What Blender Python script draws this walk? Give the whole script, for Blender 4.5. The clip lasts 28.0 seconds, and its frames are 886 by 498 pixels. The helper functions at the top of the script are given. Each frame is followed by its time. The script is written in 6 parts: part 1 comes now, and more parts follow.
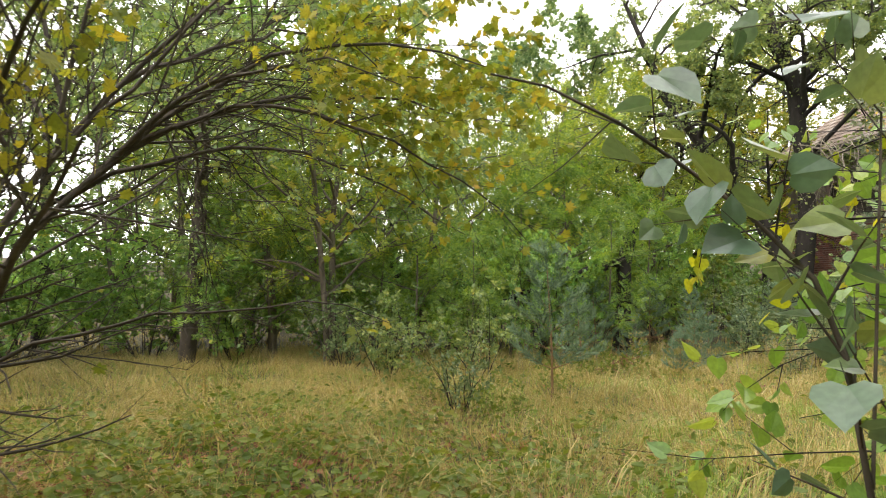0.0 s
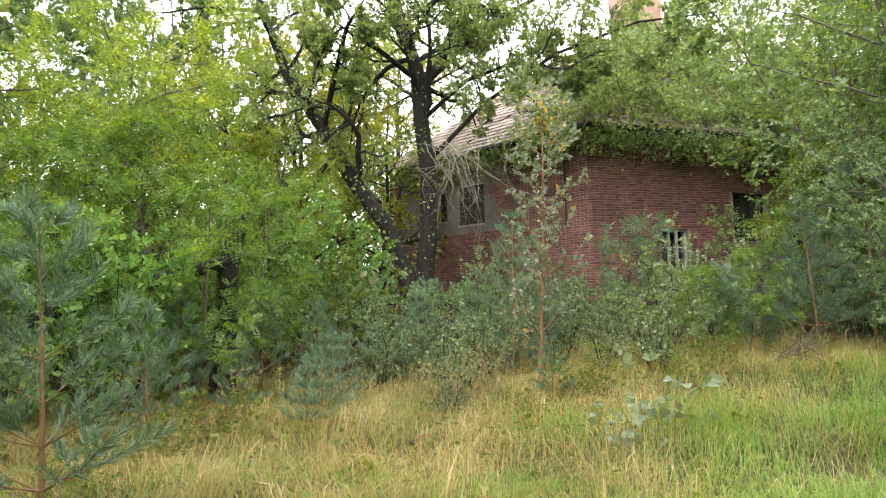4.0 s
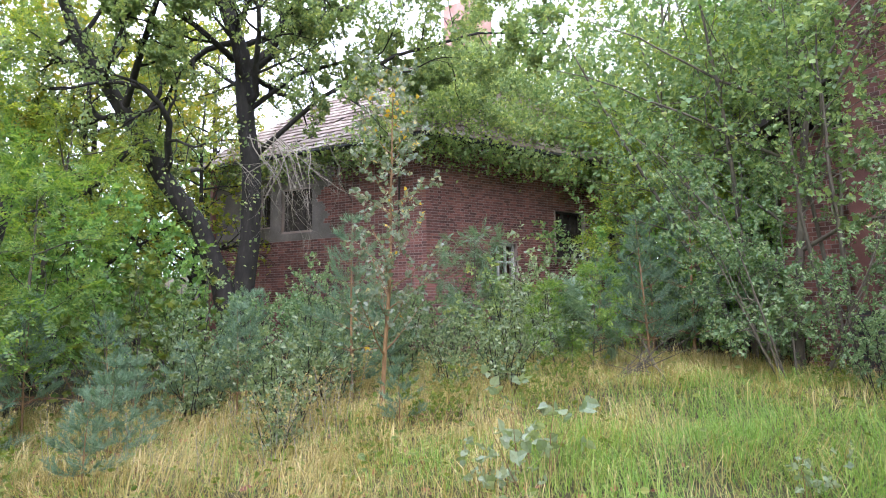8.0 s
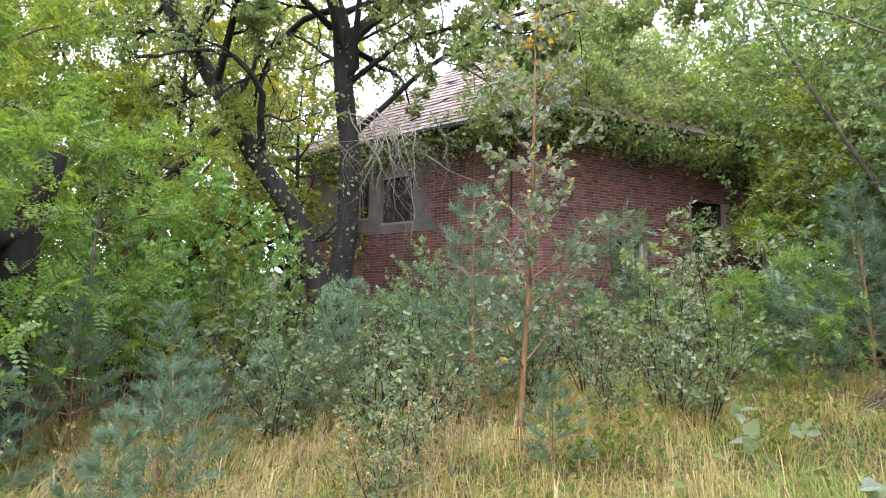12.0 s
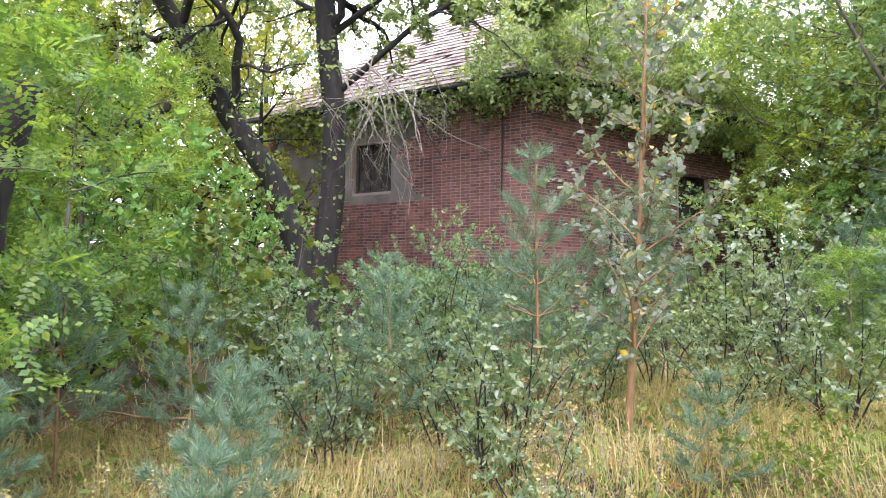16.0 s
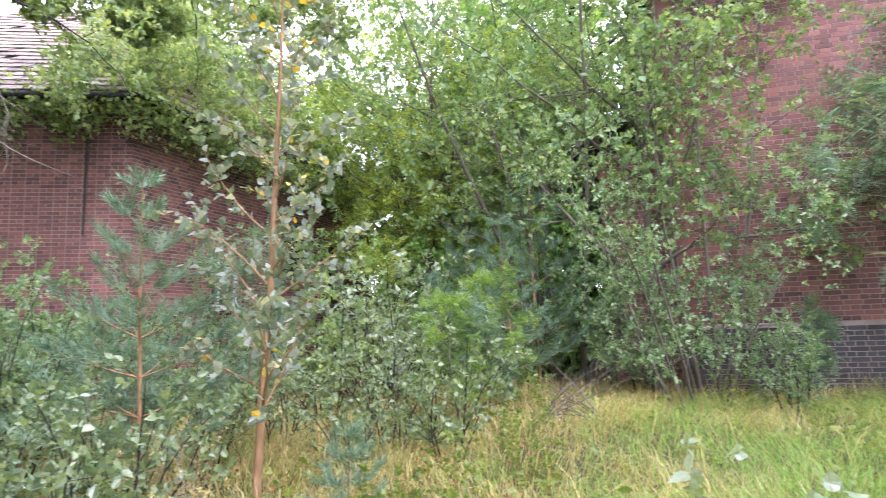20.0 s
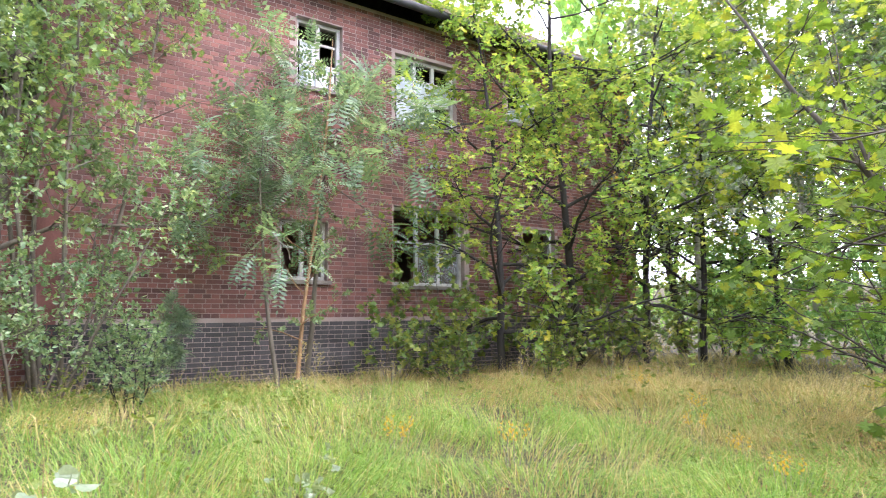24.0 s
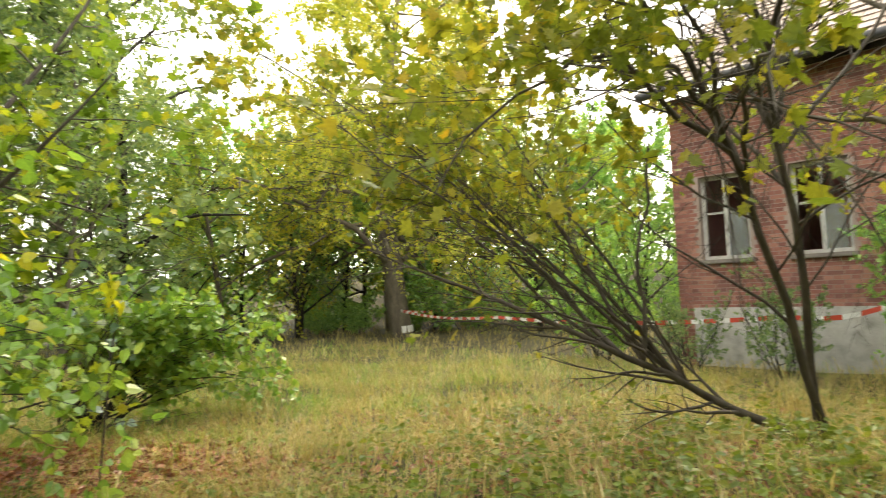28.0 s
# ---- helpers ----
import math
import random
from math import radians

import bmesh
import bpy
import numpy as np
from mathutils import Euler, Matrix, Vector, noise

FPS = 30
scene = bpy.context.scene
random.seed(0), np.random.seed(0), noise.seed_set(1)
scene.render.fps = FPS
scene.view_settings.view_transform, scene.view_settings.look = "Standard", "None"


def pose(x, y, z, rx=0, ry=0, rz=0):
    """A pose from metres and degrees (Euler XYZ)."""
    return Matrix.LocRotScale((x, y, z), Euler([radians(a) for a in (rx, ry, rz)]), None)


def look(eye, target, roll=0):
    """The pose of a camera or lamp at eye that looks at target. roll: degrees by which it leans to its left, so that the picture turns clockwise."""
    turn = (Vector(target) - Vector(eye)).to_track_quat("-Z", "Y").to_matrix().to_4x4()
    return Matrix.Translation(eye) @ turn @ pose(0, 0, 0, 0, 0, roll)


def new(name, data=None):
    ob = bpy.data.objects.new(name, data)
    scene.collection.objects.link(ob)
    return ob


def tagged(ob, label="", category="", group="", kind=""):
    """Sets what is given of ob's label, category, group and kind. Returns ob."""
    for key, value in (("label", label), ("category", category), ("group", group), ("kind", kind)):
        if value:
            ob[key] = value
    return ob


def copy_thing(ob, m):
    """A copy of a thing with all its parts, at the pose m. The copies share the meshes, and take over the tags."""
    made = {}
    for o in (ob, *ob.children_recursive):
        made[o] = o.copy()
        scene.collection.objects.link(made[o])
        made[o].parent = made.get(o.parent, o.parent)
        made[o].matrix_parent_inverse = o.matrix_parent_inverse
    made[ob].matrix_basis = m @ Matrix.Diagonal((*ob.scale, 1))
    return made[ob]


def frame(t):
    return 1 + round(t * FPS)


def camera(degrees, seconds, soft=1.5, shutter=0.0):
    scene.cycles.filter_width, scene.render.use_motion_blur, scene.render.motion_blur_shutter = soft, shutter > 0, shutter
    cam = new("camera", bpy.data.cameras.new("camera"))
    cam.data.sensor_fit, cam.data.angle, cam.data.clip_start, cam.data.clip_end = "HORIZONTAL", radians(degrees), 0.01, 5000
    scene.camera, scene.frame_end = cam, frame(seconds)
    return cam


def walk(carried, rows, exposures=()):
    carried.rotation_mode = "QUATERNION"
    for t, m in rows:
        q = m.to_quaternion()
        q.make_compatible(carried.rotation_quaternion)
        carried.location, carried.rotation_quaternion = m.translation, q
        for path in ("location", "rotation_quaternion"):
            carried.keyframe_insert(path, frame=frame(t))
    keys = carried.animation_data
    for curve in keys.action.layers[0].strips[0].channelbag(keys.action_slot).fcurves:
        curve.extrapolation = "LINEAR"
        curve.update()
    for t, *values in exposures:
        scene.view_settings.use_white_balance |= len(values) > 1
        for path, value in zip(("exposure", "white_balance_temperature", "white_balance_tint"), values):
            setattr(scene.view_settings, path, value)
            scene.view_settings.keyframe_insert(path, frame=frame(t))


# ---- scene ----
cam = camera(71.0, 28.0, soft=1.0, shutter=0.2)
ROWS = [
    (0.0, 0.000, 0.009, 1.499, -0.01, 3.79, 0.08),
    (0.5, 0.041, 0.546, 1.498, -3.89, 4.07, -0.03),
    (1.0, 0.074, 1.032, 1.489, -8.27, 4.05, -0.39),
    (1.5, 0.215, 1.535, 1.483, -15.15, 4.12, -0.16),
    (2.0, 0.428, 1.990, 1.502, -21.60, 4.40, 0.25),
    (2.5, 0.562, 2.426, 1.502, -26.86, 4.67, 0.40),
    (3.0, 0.748, 2.862, 1.498, -32.04, 4.77, 0.37),
    (3.5, 1.006, 3.362, 1.516, -33.62, 4.71, 1.03),
    (5.5, 1.594, 4.570, 1.431, -42.49, 4.45, 0.66),
    (6.0, 1.719, 4.716, 1.454, -46.14, 4.69, 1.15),
    (6.5, 1.717, 4.761, 1.476, -47.57, 4.79, 1.14),
    (7.0, 1.715, 4.778, 1.483, -48.31, 5.13, 1.20),
    (7.5, 1.696, 4.795, 1.507, -49.77, 5.30, 0.94),
    (8.0, 1.678, 4.792, 1.523, -51.40, 5.40, 0.88),
    (8.5, 1.629, 4.802, 1.532, -51.90, 5.68, 0.66),
    (9.0, 1.732, 4.901, 1.500, -50.28, 5.72, 0.81),
    (9.5, 2.113, 5.070, 1.521, -44.34, 5.78, 0.47),
    (10.0, 2.287, 5.257, 1.515, -41.85, 5.88, -0.35),
    (10.5, 2.398, 5.518, 1.518, -43.15, 6.08, -0.51),
    (11.0, 2.646, 5.834, 1.508, -44.30, 6.28, -0.43),
    (11.5, 2.759, 6.199, 1.481, -43.59, 6.08, -0.67),
    (12.0, 2.880, 6.596, 1.461, -43.12, 5.70, -0.57),
    (12.5, 3.023, 6.921, 1.481, -43.41, 5.06, -0.85),
    (13.0, 3.019, 7.287, 1.475, -43.93, 4.79, -0.86),
    (13.5, 3.072, 7.540, 1.478, -43.62, 4.64, -0.71),
    (15.5, 2.740, 8.159, 1.502, -46.77, 3.48, -0.09),
    (16.0, 2.788, 8.348, 1.509, -49.42, 3.48, -0.42),
    (16.5, 2.941, 8.598, 1.538, -55.07, 4.87, -0.07),
    (17.0, 2.977, 8.822, 1.533, -58.32, 6.45, 0.18),
    (17.5, 2.965, 8.904, 1.534, -58.83, 7.49, 0.56),
    (18.0, 2.965, 8.923, 1.535, -58.59, 7.72, 0.60),
    (18.5, 3.018, 8.923, 1.528, -59.40, 7.99, 0.66),
    (19.0, 3.102, 8.907, 1.533, -64.64, 7.95, 0.85),
    (19.5, 3.098, 8.849, 1.537, -74.27, 7.77, 1.44),
    (20.0, 3.169, 8.793, 1.537, -85.56, 7.28, 1.89),
    (20.5, 3.175, 8.692, 1.526, -94.37, 6.80, 2.25),
    (21.0, 3.186, 8.644, 1.519, -100.59, 6.59, 2.46),
    (21.5, 3.223, 8.549, 1.564, -106.10, 6.42, 2.72),
    (22.0, 3.241, 8.416, 1.570, -112.01, 5.70, 2.60),
    (22.5, 3.247, 8.224, 1.572, -118.55, 5.71, 2.77),
    (24.5, 3.366, 7.918, 1.338, -141.49, 7.05, 0.31),
    (25.0, 3.356, 7.801, 1.343, -147.91, 7.40, 0.63),
    (25.5, 3.261, 7.716, 1.340, -156.43, 7.00, 1.29),
    (26.0, 2.924, 7.480, 1.458, -167.30, 6.04, 2.12),
    (26.5, 2.652, 7.243, 1.483, 179.09, 5.37, 2.24),
    (27.0, 2.500, 6.900, 1.468, 166.26, 4.81, 2.25),
    (27.5, 2.374, 6.800, 1.507, 151.96, 4.24, 2.02),
    (28.0, 2.240, 6.938, 1.535, 138.20, 4.16, 2.06),
]
walk(cam, [(t, pose(x, y, z, 90 + pitch, roll, yaw)) for t, x, y, z, yaw, pitch, roll in ROWS], exposures=[(0.0, 0.3, 6900, 15), (1.0, 0.08, 7200, 12), (2.0, 0.14, 6900, 12), (3.0, 0.4, 6700, 13), (8.0, 0.68, 5550, 22), (10.5, 0.48, 5650, 23), (12.0, 0.7, 5800, 24), (13.5, 0.92, 5850, 24), (17.0, 1.1, 5700, 27), (20.0, 1.2, 5600, 28), (22.5, 1.5, 5600, 29), (25.0, 1.2, 6200, 21), (26.5, 0.8, 7000, 12), (28.0, 0.6, 7400, 9)])

# ---- world and sun: bright hazy overcast ----
world = bpy.data.worlds.new("hazy_sky")
world.use_nodes = True
scene.world = world
wn, wl = world.node_tree.nodes, world.node_tree.links
wn.clear()
SUN_EL, SUN_AZ = 48.0, 235.0
sky = wn.new("ShaderNodeTexSky")
sky.sky_type, sky.sun_disc = "NISHITA", False
sky.sun_elevation, sky.sun_rotation = radians(SUN_EL), radians(SUN_AZ)
sky.dust_density, sky.air_density, sky.ozone_density = 4.0, 1.0, 1.0
haze = wn.new("ShaderNodeMix")
haze.data_type = "RGBA"
haze.inputs["Factor"].default_value = 0.8
haze.inputs["B"].default_value = (19.5, 19.9, 20.3, 1)
back = wn.new("ShaderNodeBackground")
back.inputs["Strength"].default_value = 0.15
wout = wn.new("ShaderNodeOutputWorld")
wl.new(sky.outputs[0], haze.inputs["A"])
wl.new(haze.outputs["Result"], back.inputs[0])
wl.new(back.outputs[0], wout.inputs[0])
sun = new("sun", bpy.data.lights.new("sun", "SUN"))
sun.data.energy, sun.data.angle, sun.data.color = 1.4, radians(12), (1.0, 0.93, 0.8)
az, el = radians(SUN_AZ), radians(SUN_EL)
sun.matrix_world = look((math.sin(az) * 40, math.cos(az) * 40, 40 * math.tan(el)), (0, 0, 0))

# ---- materials ----
def nodes_of(name):
    m = bpy.data.materials.new(name)
    m.use_nodes = True
    n = m.node_tree.nodes
    n.clear()
    return m, n, m.node_tree.links


def ramp(n, stops):
    r = n.new("ShaderNodeValToRGB")
    el = r.color_ramp.elements
    while len(el) < len(stops):
        el.new(0.5)
    for e, (p, c) in zip(el, stops):
        e.position, e.color = p, (*c, 1)
    return r


def leaf_mat(name, stops, gloss=0.5, through_light=0.44, rough=0.45):
    """Leaves: each leaf takes its own tone, light shines through them."""
    m, n, l = nodes_of(name)
    geo = n.new("ShaderNodeNewGeometry")
    obi = n.new("ShaderNodeObjectInfo")
    tc = n.new("ShaderNodeTexCoord")
    big = n.new("ShaderNodeTexNoise")
    big.inputs["Scale"].default_value, big.inputs["Detail"].default_value = 0.9, 2
    l.new(tc.outputs["Object"], big.inputs["Vector"])
    mix = n.new("ShaderNodeMath")
    mix.operation = "MULTIPLY_ADD"
    mix.inputs[1].default_value = 0.62
    l.new(geo.outputs["Random Per Island"], mix.inputs[0])
    add = n.new("ShaderNodeMath")
    add.operation = "MULTIPLY_ADD"
    add.inputs[1].default_value, add.inputs[2].default_value = 0.6, -0.12
    l.new(big.outputs[0], add.inputs[0])
    l.new(add.outputs[0], mix.inputs[2])
    r = ramp(n, [(k, (c[0] * 1.05, c[1], c[2] * 1.25)) for k, c in stops])
    l.new(mix.outputs[0], r.inputs[0])
    fine = n.new("ShaderNodeTexNoise")
    fine.inputs["Scale"].default_value = 60
    l.new(tc.outputs["Object"], fine.inputs["Vector"])
    hsv = n.new("ShaderNodeHueSaturation")
    val = n.new("ShaderNodeMath")
    val.operation = "MULTIPLY_ADD"
    val.inputs[1].default_value, val.inputs[2].default_value = 0.7, 0.65
    l.new(fine.outputs[0], val.inputs[0])
    l.new(val.outputs[0], hsv.inputs["Value"])
    l.new(r.outputs[0], hsv.inputs["Color"])
    p = n.new("ShaderNodeBsdfPrincipled")
    p.inputs["Roughness"].default_value, p.inputs["Specular IOR Level"].default_value = rough, gloss
    l.new(hsv.outputs[0], p.inputs["Base Color"])
    tr = n.new("ShaderNodeBsdfTranslucent")
    warm = n.new("ShaderNodeMix")
    warm.data_type, warm.blend_type = "RGBA", "MULTIPLY"
    warm.inputs["Factor"].default_value = 1
    warm.inputs["B"].default_value = (1.6, 1.48, 0.7, 1)
    l.new(hsv.outputs[0], warm.inputs["A"])
    l.new(warm.outputs["Result"], tr.inputs[0])
    ms = n.new("ShaderNodeMixShader")
    ms.inputs[0].default_value = through_light
    l.new(p.outputs[0], ms.inputs[1])
    l.new(tr.outputs[0], ms.inputs[2])
    out = n.new("ShaderNodeOutputMaterial")
    l.new(ms.outputs[0], out.inputs[0])
    return m


def rough_mat(name, stops, scale=6.0, rough=0.85, bump=0.3, fine=40.0, stretch=(1, 1, 1), per_piece=0.0, metal=0.0, island=0.0):
    """A worn solid: large stains and fine grain, bumped."""
    m, n, l = nodes_of(name)
    tc = n.new("ShaderNodeTexCoord")
    mp = n.new("ShaderNodeMapping")
    mp.inputs["Scale"].default_value = stretch
    l.new(tc.outputs["Object"], mp.inputs[0])
    a = n.new("ShaderNodeTexNoise")
    a.inputs["Scale"].default_value, a.inputs["Detail"].default_value = scale, 6
    b = n.new("ShaderNodeTexNoise")
    b.inputs["Scale"].default_value, b.inputs["Detail"].default_value = fine, 4
    l.new(mp.outputs[0], a.inputs["Vector"])
    l.new(mp.outputs[0], b.inputs["Vector"])
    s = n.new("ShaderNodeMath")
    s.operation = "MULTIPLY_ADD"
    s.inputs[1].default_value = 0.35
    l.new(b.outputs[0], s.inputs[0])
    s2 = n.new("ShaderNodeMath")
    s2.operation = "MULTIPLY_ADD"
    s2.inputs[1].default_value, s2.inputs[2].default_value = 0.9, -0.13
    l.new(a.outputs[0], s2.inputs[0])
    l.new(s2.outputs[0], s.inputs[2])
    fac = s.outputs[0]
    for amount, node, key in ((per_piece, "ShaderNodeObjectInfo", "Random"), (island, "ShaderNodeNewGeometry", "Random Per Island")):
        if amount:
            src = n.new(node)
            k = n.new("ShaderNodeMath")
            k.operation = "MULTIPLY_ADD"
            k.inputs[1].default_value, k.inputs[2].default_value = amount, -amount / 2
            l.new(src.outputs[key], k.inputs[0])
            j = n.new("ShaderNodeMath")
            l.new(k.outputs[0], j.inputs[0])
            l.new(fac, j.inputs[1])
            fac = j.outputs[0]
    r = ramp(n, stops)
    l.new(fac, r.inputs[0])
    p = n.new("ShaderNodeBsdfPrincipled")
    p.inputs["Roughness"].default_value, p.inputs["Metallic"].default_value = rough, metal
    l.new(r.outputs[0], p.inputs["Base Color"])
    bp = n.new("ShaderNodeBump")
    bp.inputs["Strength"].default_value, bp.inputs["Distance"].default_value = bump, 0.02
    l.new(s.outputs[0], bp.inputs["Height"])
    l.new(bp.outputs[0], p.inputs["Normal"])
    out = n.new("ShaderNodeOutputMaterial")
    l.new(p.outputs[0], out.inputs[0])
    return m


GREEN = [(0.0, (0.099, 0.217, 0.060)), (0.5, (0.195, 0.384, 0.091)), (0.85, (0.362, 0.538, 0.120)), (1.0, (0.806, 0.715, 0.091))]
M_MAPLE = leaf_mat("maple_leaf", [(0.0, (0.07, 0.15, 0.03)), (0.45, (0.16, 0.275, 0.05)), (0.8, (0.34, 0.41, 0.07)), (1.0, (0.58, 0.42, 0.06))], gloss=0.3, through_light=0.5)
# darker copy of the maple leaf: the scrub's shade is put into its colour
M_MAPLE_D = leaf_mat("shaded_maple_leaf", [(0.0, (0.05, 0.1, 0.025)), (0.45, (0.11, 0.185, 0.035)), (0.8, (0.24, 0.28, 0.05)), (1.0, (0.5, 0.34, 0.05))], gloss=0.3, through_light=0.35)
M_MAPLE_L = leaf_mat("light_maple_leaf", [(0.0, (0.055, 0.115, 0.018)), (0.45, (0.135, 0.235, 0.03)), (0.8, (0.3, 0.36, 0.04)), (1.0, (0.46, 0.36, 0.035))], gloss=0.25, through_light=0.5)
M_MAPLE_Y = leaf_mat("autumn_maple_leaf", [(0.0, (0.085, 0.145, 0.022)), (0.45, (0.18, 0.235, 0.034)), (0.8, (0.34, 0.33, 0.042)), (0.97, (0.48, 0.33, 0.04)), (1.0, (0.4, 0.16, 0.04))], gloss=0.3, through_light=0.5)
M_MAPLE_G = leaf_mat("golden_green_maple_leaf", [(0.0, (0.161, 0.230, 0.046)), (0.4, (0.310, 0.380, 0.069)), (0.75, (0.483, 0.483, 0.081)), (1.0, (0.575, 0.391, 0.057))], gloss=0.3, through_light=0.55)
M_OAK = leaf_mat("oak_leaf", [(0.0, (0.092, 0.162, 0.059)), (0.55, (0.216, 0.313, 0.108)), (0.85, (0.389, 0.464, 0.140)), (1.0, (0.800, 0.621, 0.090))])
M_LOCUST = leaf_mat("locust_leaf", [(0.0, (0.085, 0.169, 0.036)), (0.5, (0.215, 0.325, 0.052)), (0.85, (0.455, 0.520, 0.065)), (1.0, (0.728, 0.546, 0.065))], through_light=0.45)
M_LOCUST_G = leaf_mat("green_locust_leaf", [(0.0, (0.06, 0.135, 0.03)), (0.5, (0.145, 0.265, 0.05)), (0.85, (0.29, 0.4, 0.06)), (1.0, (0.52, 0.46, 0.06))], through_light=0.5)
M_BIRCH = leaf_mat("birch_leaf", [(0.0, (0.1, 0.155, 0.09)), (0.5, (0.2, 0.265, 0.17)), (0.76, (0.36, 0.41, 0.32)), (0.8, (0.6, 0.44, 0.04)), (1.0, (0.62, 0.42, 0.03))], gloss=0.6, rough=0.35)
M_PALE = leaf_mat("poplar_leaf", [(0.0, (0.12, 0.19, 0.08)), (0.6, (0.26, 0.34, 0.18)), (1.0, (0.4, 0.46, 0.3))], gloss=0.8, rough=0.32)
M_PALEBRICK = rough_mat("pale_brick", [(0.1, (0.3, 0.17, 0.14)), (0.5, (0.48, 0.28, 0.23)), (0.9, (0.6, 0.44, 0.38))], 3, 0.9, 0.5, 45)
M_BUSH = leaf_mat("bush_leaf", [(0.0, (0.075, 0.149, 0.063)), (0.5, (0.155, 0.259, 0.103)), (0.85, (0.322, 0.414, 0.196)), (1.0, (0.644, 0.529, 0.115))])
M_SALLOW = leaf_mat("sallow_leaf", [(0.0, (0.059, 0.112, 0.044)), (0.4, (0.140, 0.213, 0.087)), (0.75, (0.263, 0.342, 0.157)), (0.93, (0.448, 0.504, 0.302)), (1.0, (0.729, 0.515, 0.069))], gloss=0.8, rough=0.32)
M_TALL = leaf_mat("tall_tree_leaf", GREEN, through_light=0.42)
M_FINE = leaf_mat("fine_tree_leaf", [(0.0, (0.072, 0.144, 0.054)), (0.5, (0.156, 0.258, 0.084)), (0.85, (0.300, 0.396, 0.120)), (1.0, (0.600, 0.552, 0.108))], through_light=0.42)
M_BLUISH = leaf_mat("sumac_leaf", [(0.0, (0.069, 0.132, 0.069)), (0.6, (0.161, 0.259, 0.144)), (1.0, (0.310, 0.414, 0.218))], gloss=0.7)
M_NEEDLE = leaf_mat("pine_needle", [(0.0, (0.060, 0.126, 0.066)), (0.5, (0.138, 0.240, 0.120)), (0.93, (0.288, 0.408, 0.204)), (1.0, (0.540, 0.360, 0.120))], gloss=0.6, through_light=0.2)
M_POPLAR = leaf_mat("lime_leaf", [(0.0, (0.104, 0.243, 0.041)), (0.5, (0.205, 0.371, 0.062)), (0.85, (0.371, 0.472, 0.082)), (1.0, (0.432, 0.433, 0.062))], gloss=0.8, rough=0.3, through_light=0.4)
M_LIME = leaf_mat("glossy_lime_leaf", [(0.0, (0.06, 0.135, 0.075)), (0.55, (0.12, 0.21, 0.12)), (0.8, (0.17, 0.27, 0.1)), (0.9, (0.34, 0.38, 0.06)), (1.0, (0.42, 0.42, 0.06))], gloss=1.0, rough=0.28, through_light=0.25)
M_LIME_Y = leaf_mat("yellow_lime_leaf", [(0.0, (0.2, 0.28, 0.02)), (0.5, (0.34, 0.4, 0.025)), (0.85, (0.46, 0.45, 0.03)), (1.0, (0.55, 0.42, 0.04))], gloss=0.9, rough=0.3, through_light=0.55)
M_STRAW = leaf_mat("dry_grass", [(0.0, (0.14, 0.16, 0.045)), (0.35, (0.32, 0.29, 0.085)), (0.65, (0.5, 0.43, 0.15)), (0.88, (0.68, 0.6, 0.3)), (1.0, (0.28, 0.22, 0.09))], gloss=0.35, through_light=0.35)
M_GRASS = leaf_mat("green_grass", [(0.0, (0.1, 0.21, 0.038)), (0.5, (0.21, 0.37, 0.06)), (0.85, (0.4, 0.5, 0.12)), (1.0, (0.58, 0.52, 0.25))], gloss=0.3, through_light=0.4)
M_HERB = leaf_mat("herb_leaf", [(0.0, (0.07, 0.13, 0.022)), (0.6, (0.165, 0.235, 0.035)), (1.0, (0.35, 0.36, 0.075))])
M_LITTER = leaf_mat("fallen_leaf", [(0.0, (0.110, 0.038, 0.020)), (0.45, (0.264, 0.093, 0.044)), (0.75, (0.418, 0.170, 0.072)), (1.0, (0.550, 0.323, 0.072))], through_light=0.1)
M_RUST = leaf_mat("dead_needle", [(0.0, (0.14, 0.06, 0.03)), (1.0, (0.36, 0.16, 0.08))], through_light=0.1)
M_FLOWER = leaf_mat("yellow_flower", [(0.0, (0.55, 0.36, 0.01)), (1.0, (0.75, 0.55, 0.02))], through_light=0.25)
M_BARK = rough_mat("dark_bark", [(0.2, (0.01, 0.009, 0.008)), (0.55, (0.028, 0.024, 0.021)), (0.85, (0.07, 0.064, 0.055))], 9, 0.95, 0.9, 30, (1, 1, 0.25))
M_BARK_BROWN = rough_mat("brown_bark", [(0.2, (0.03, 0.025, 0.02)), (0.55, (0.07, 0.058, 0.045)), (0.85, (0.13, 0.11, 0.085))], 8, 0.9, 0.6, 40, (1, 1, 0.4))
M_BARK_GREY = rough_mat("grey_bark", [(0.2, (0.06, 0.05, 0.04)), (0.55, (0.14, 0.12, 0.09)), (0.85, (0.24, 0.21, 0.16))], 7, 0.9, 0.6, 35, (1, 1, 0.4))
M_BARK_TAN = rough_mat("tan_bark", [(0.2, (0.16, 0.09, 0.045)), (0.6, (0.32, 0.19, 0.09)), (0.9, (0.42, 0.31, 0.18))], 14, 0.7, 0.4, 60, (1, 1, 0.5))
M_BIRCHBARK = rough_mat("birch_bark", [(0.25, (0.06, 0.05, 0.045)), (0.42, (0.4, 0.38, 0.33)), (0.8, (0.62, 0.6, 0.54))], 5, 0.7, 0.4, 30, (1, 1, 3))
M_DEADWOOD = rough_mat("bleached_twig", [(0.2, (0.2, 0.17, 0.13)), (0.6, (0.36, 0.32, 0.26)), (0.9, (0.48, 0.44, 0.37))], 10, 0.85, 0.4, 60)
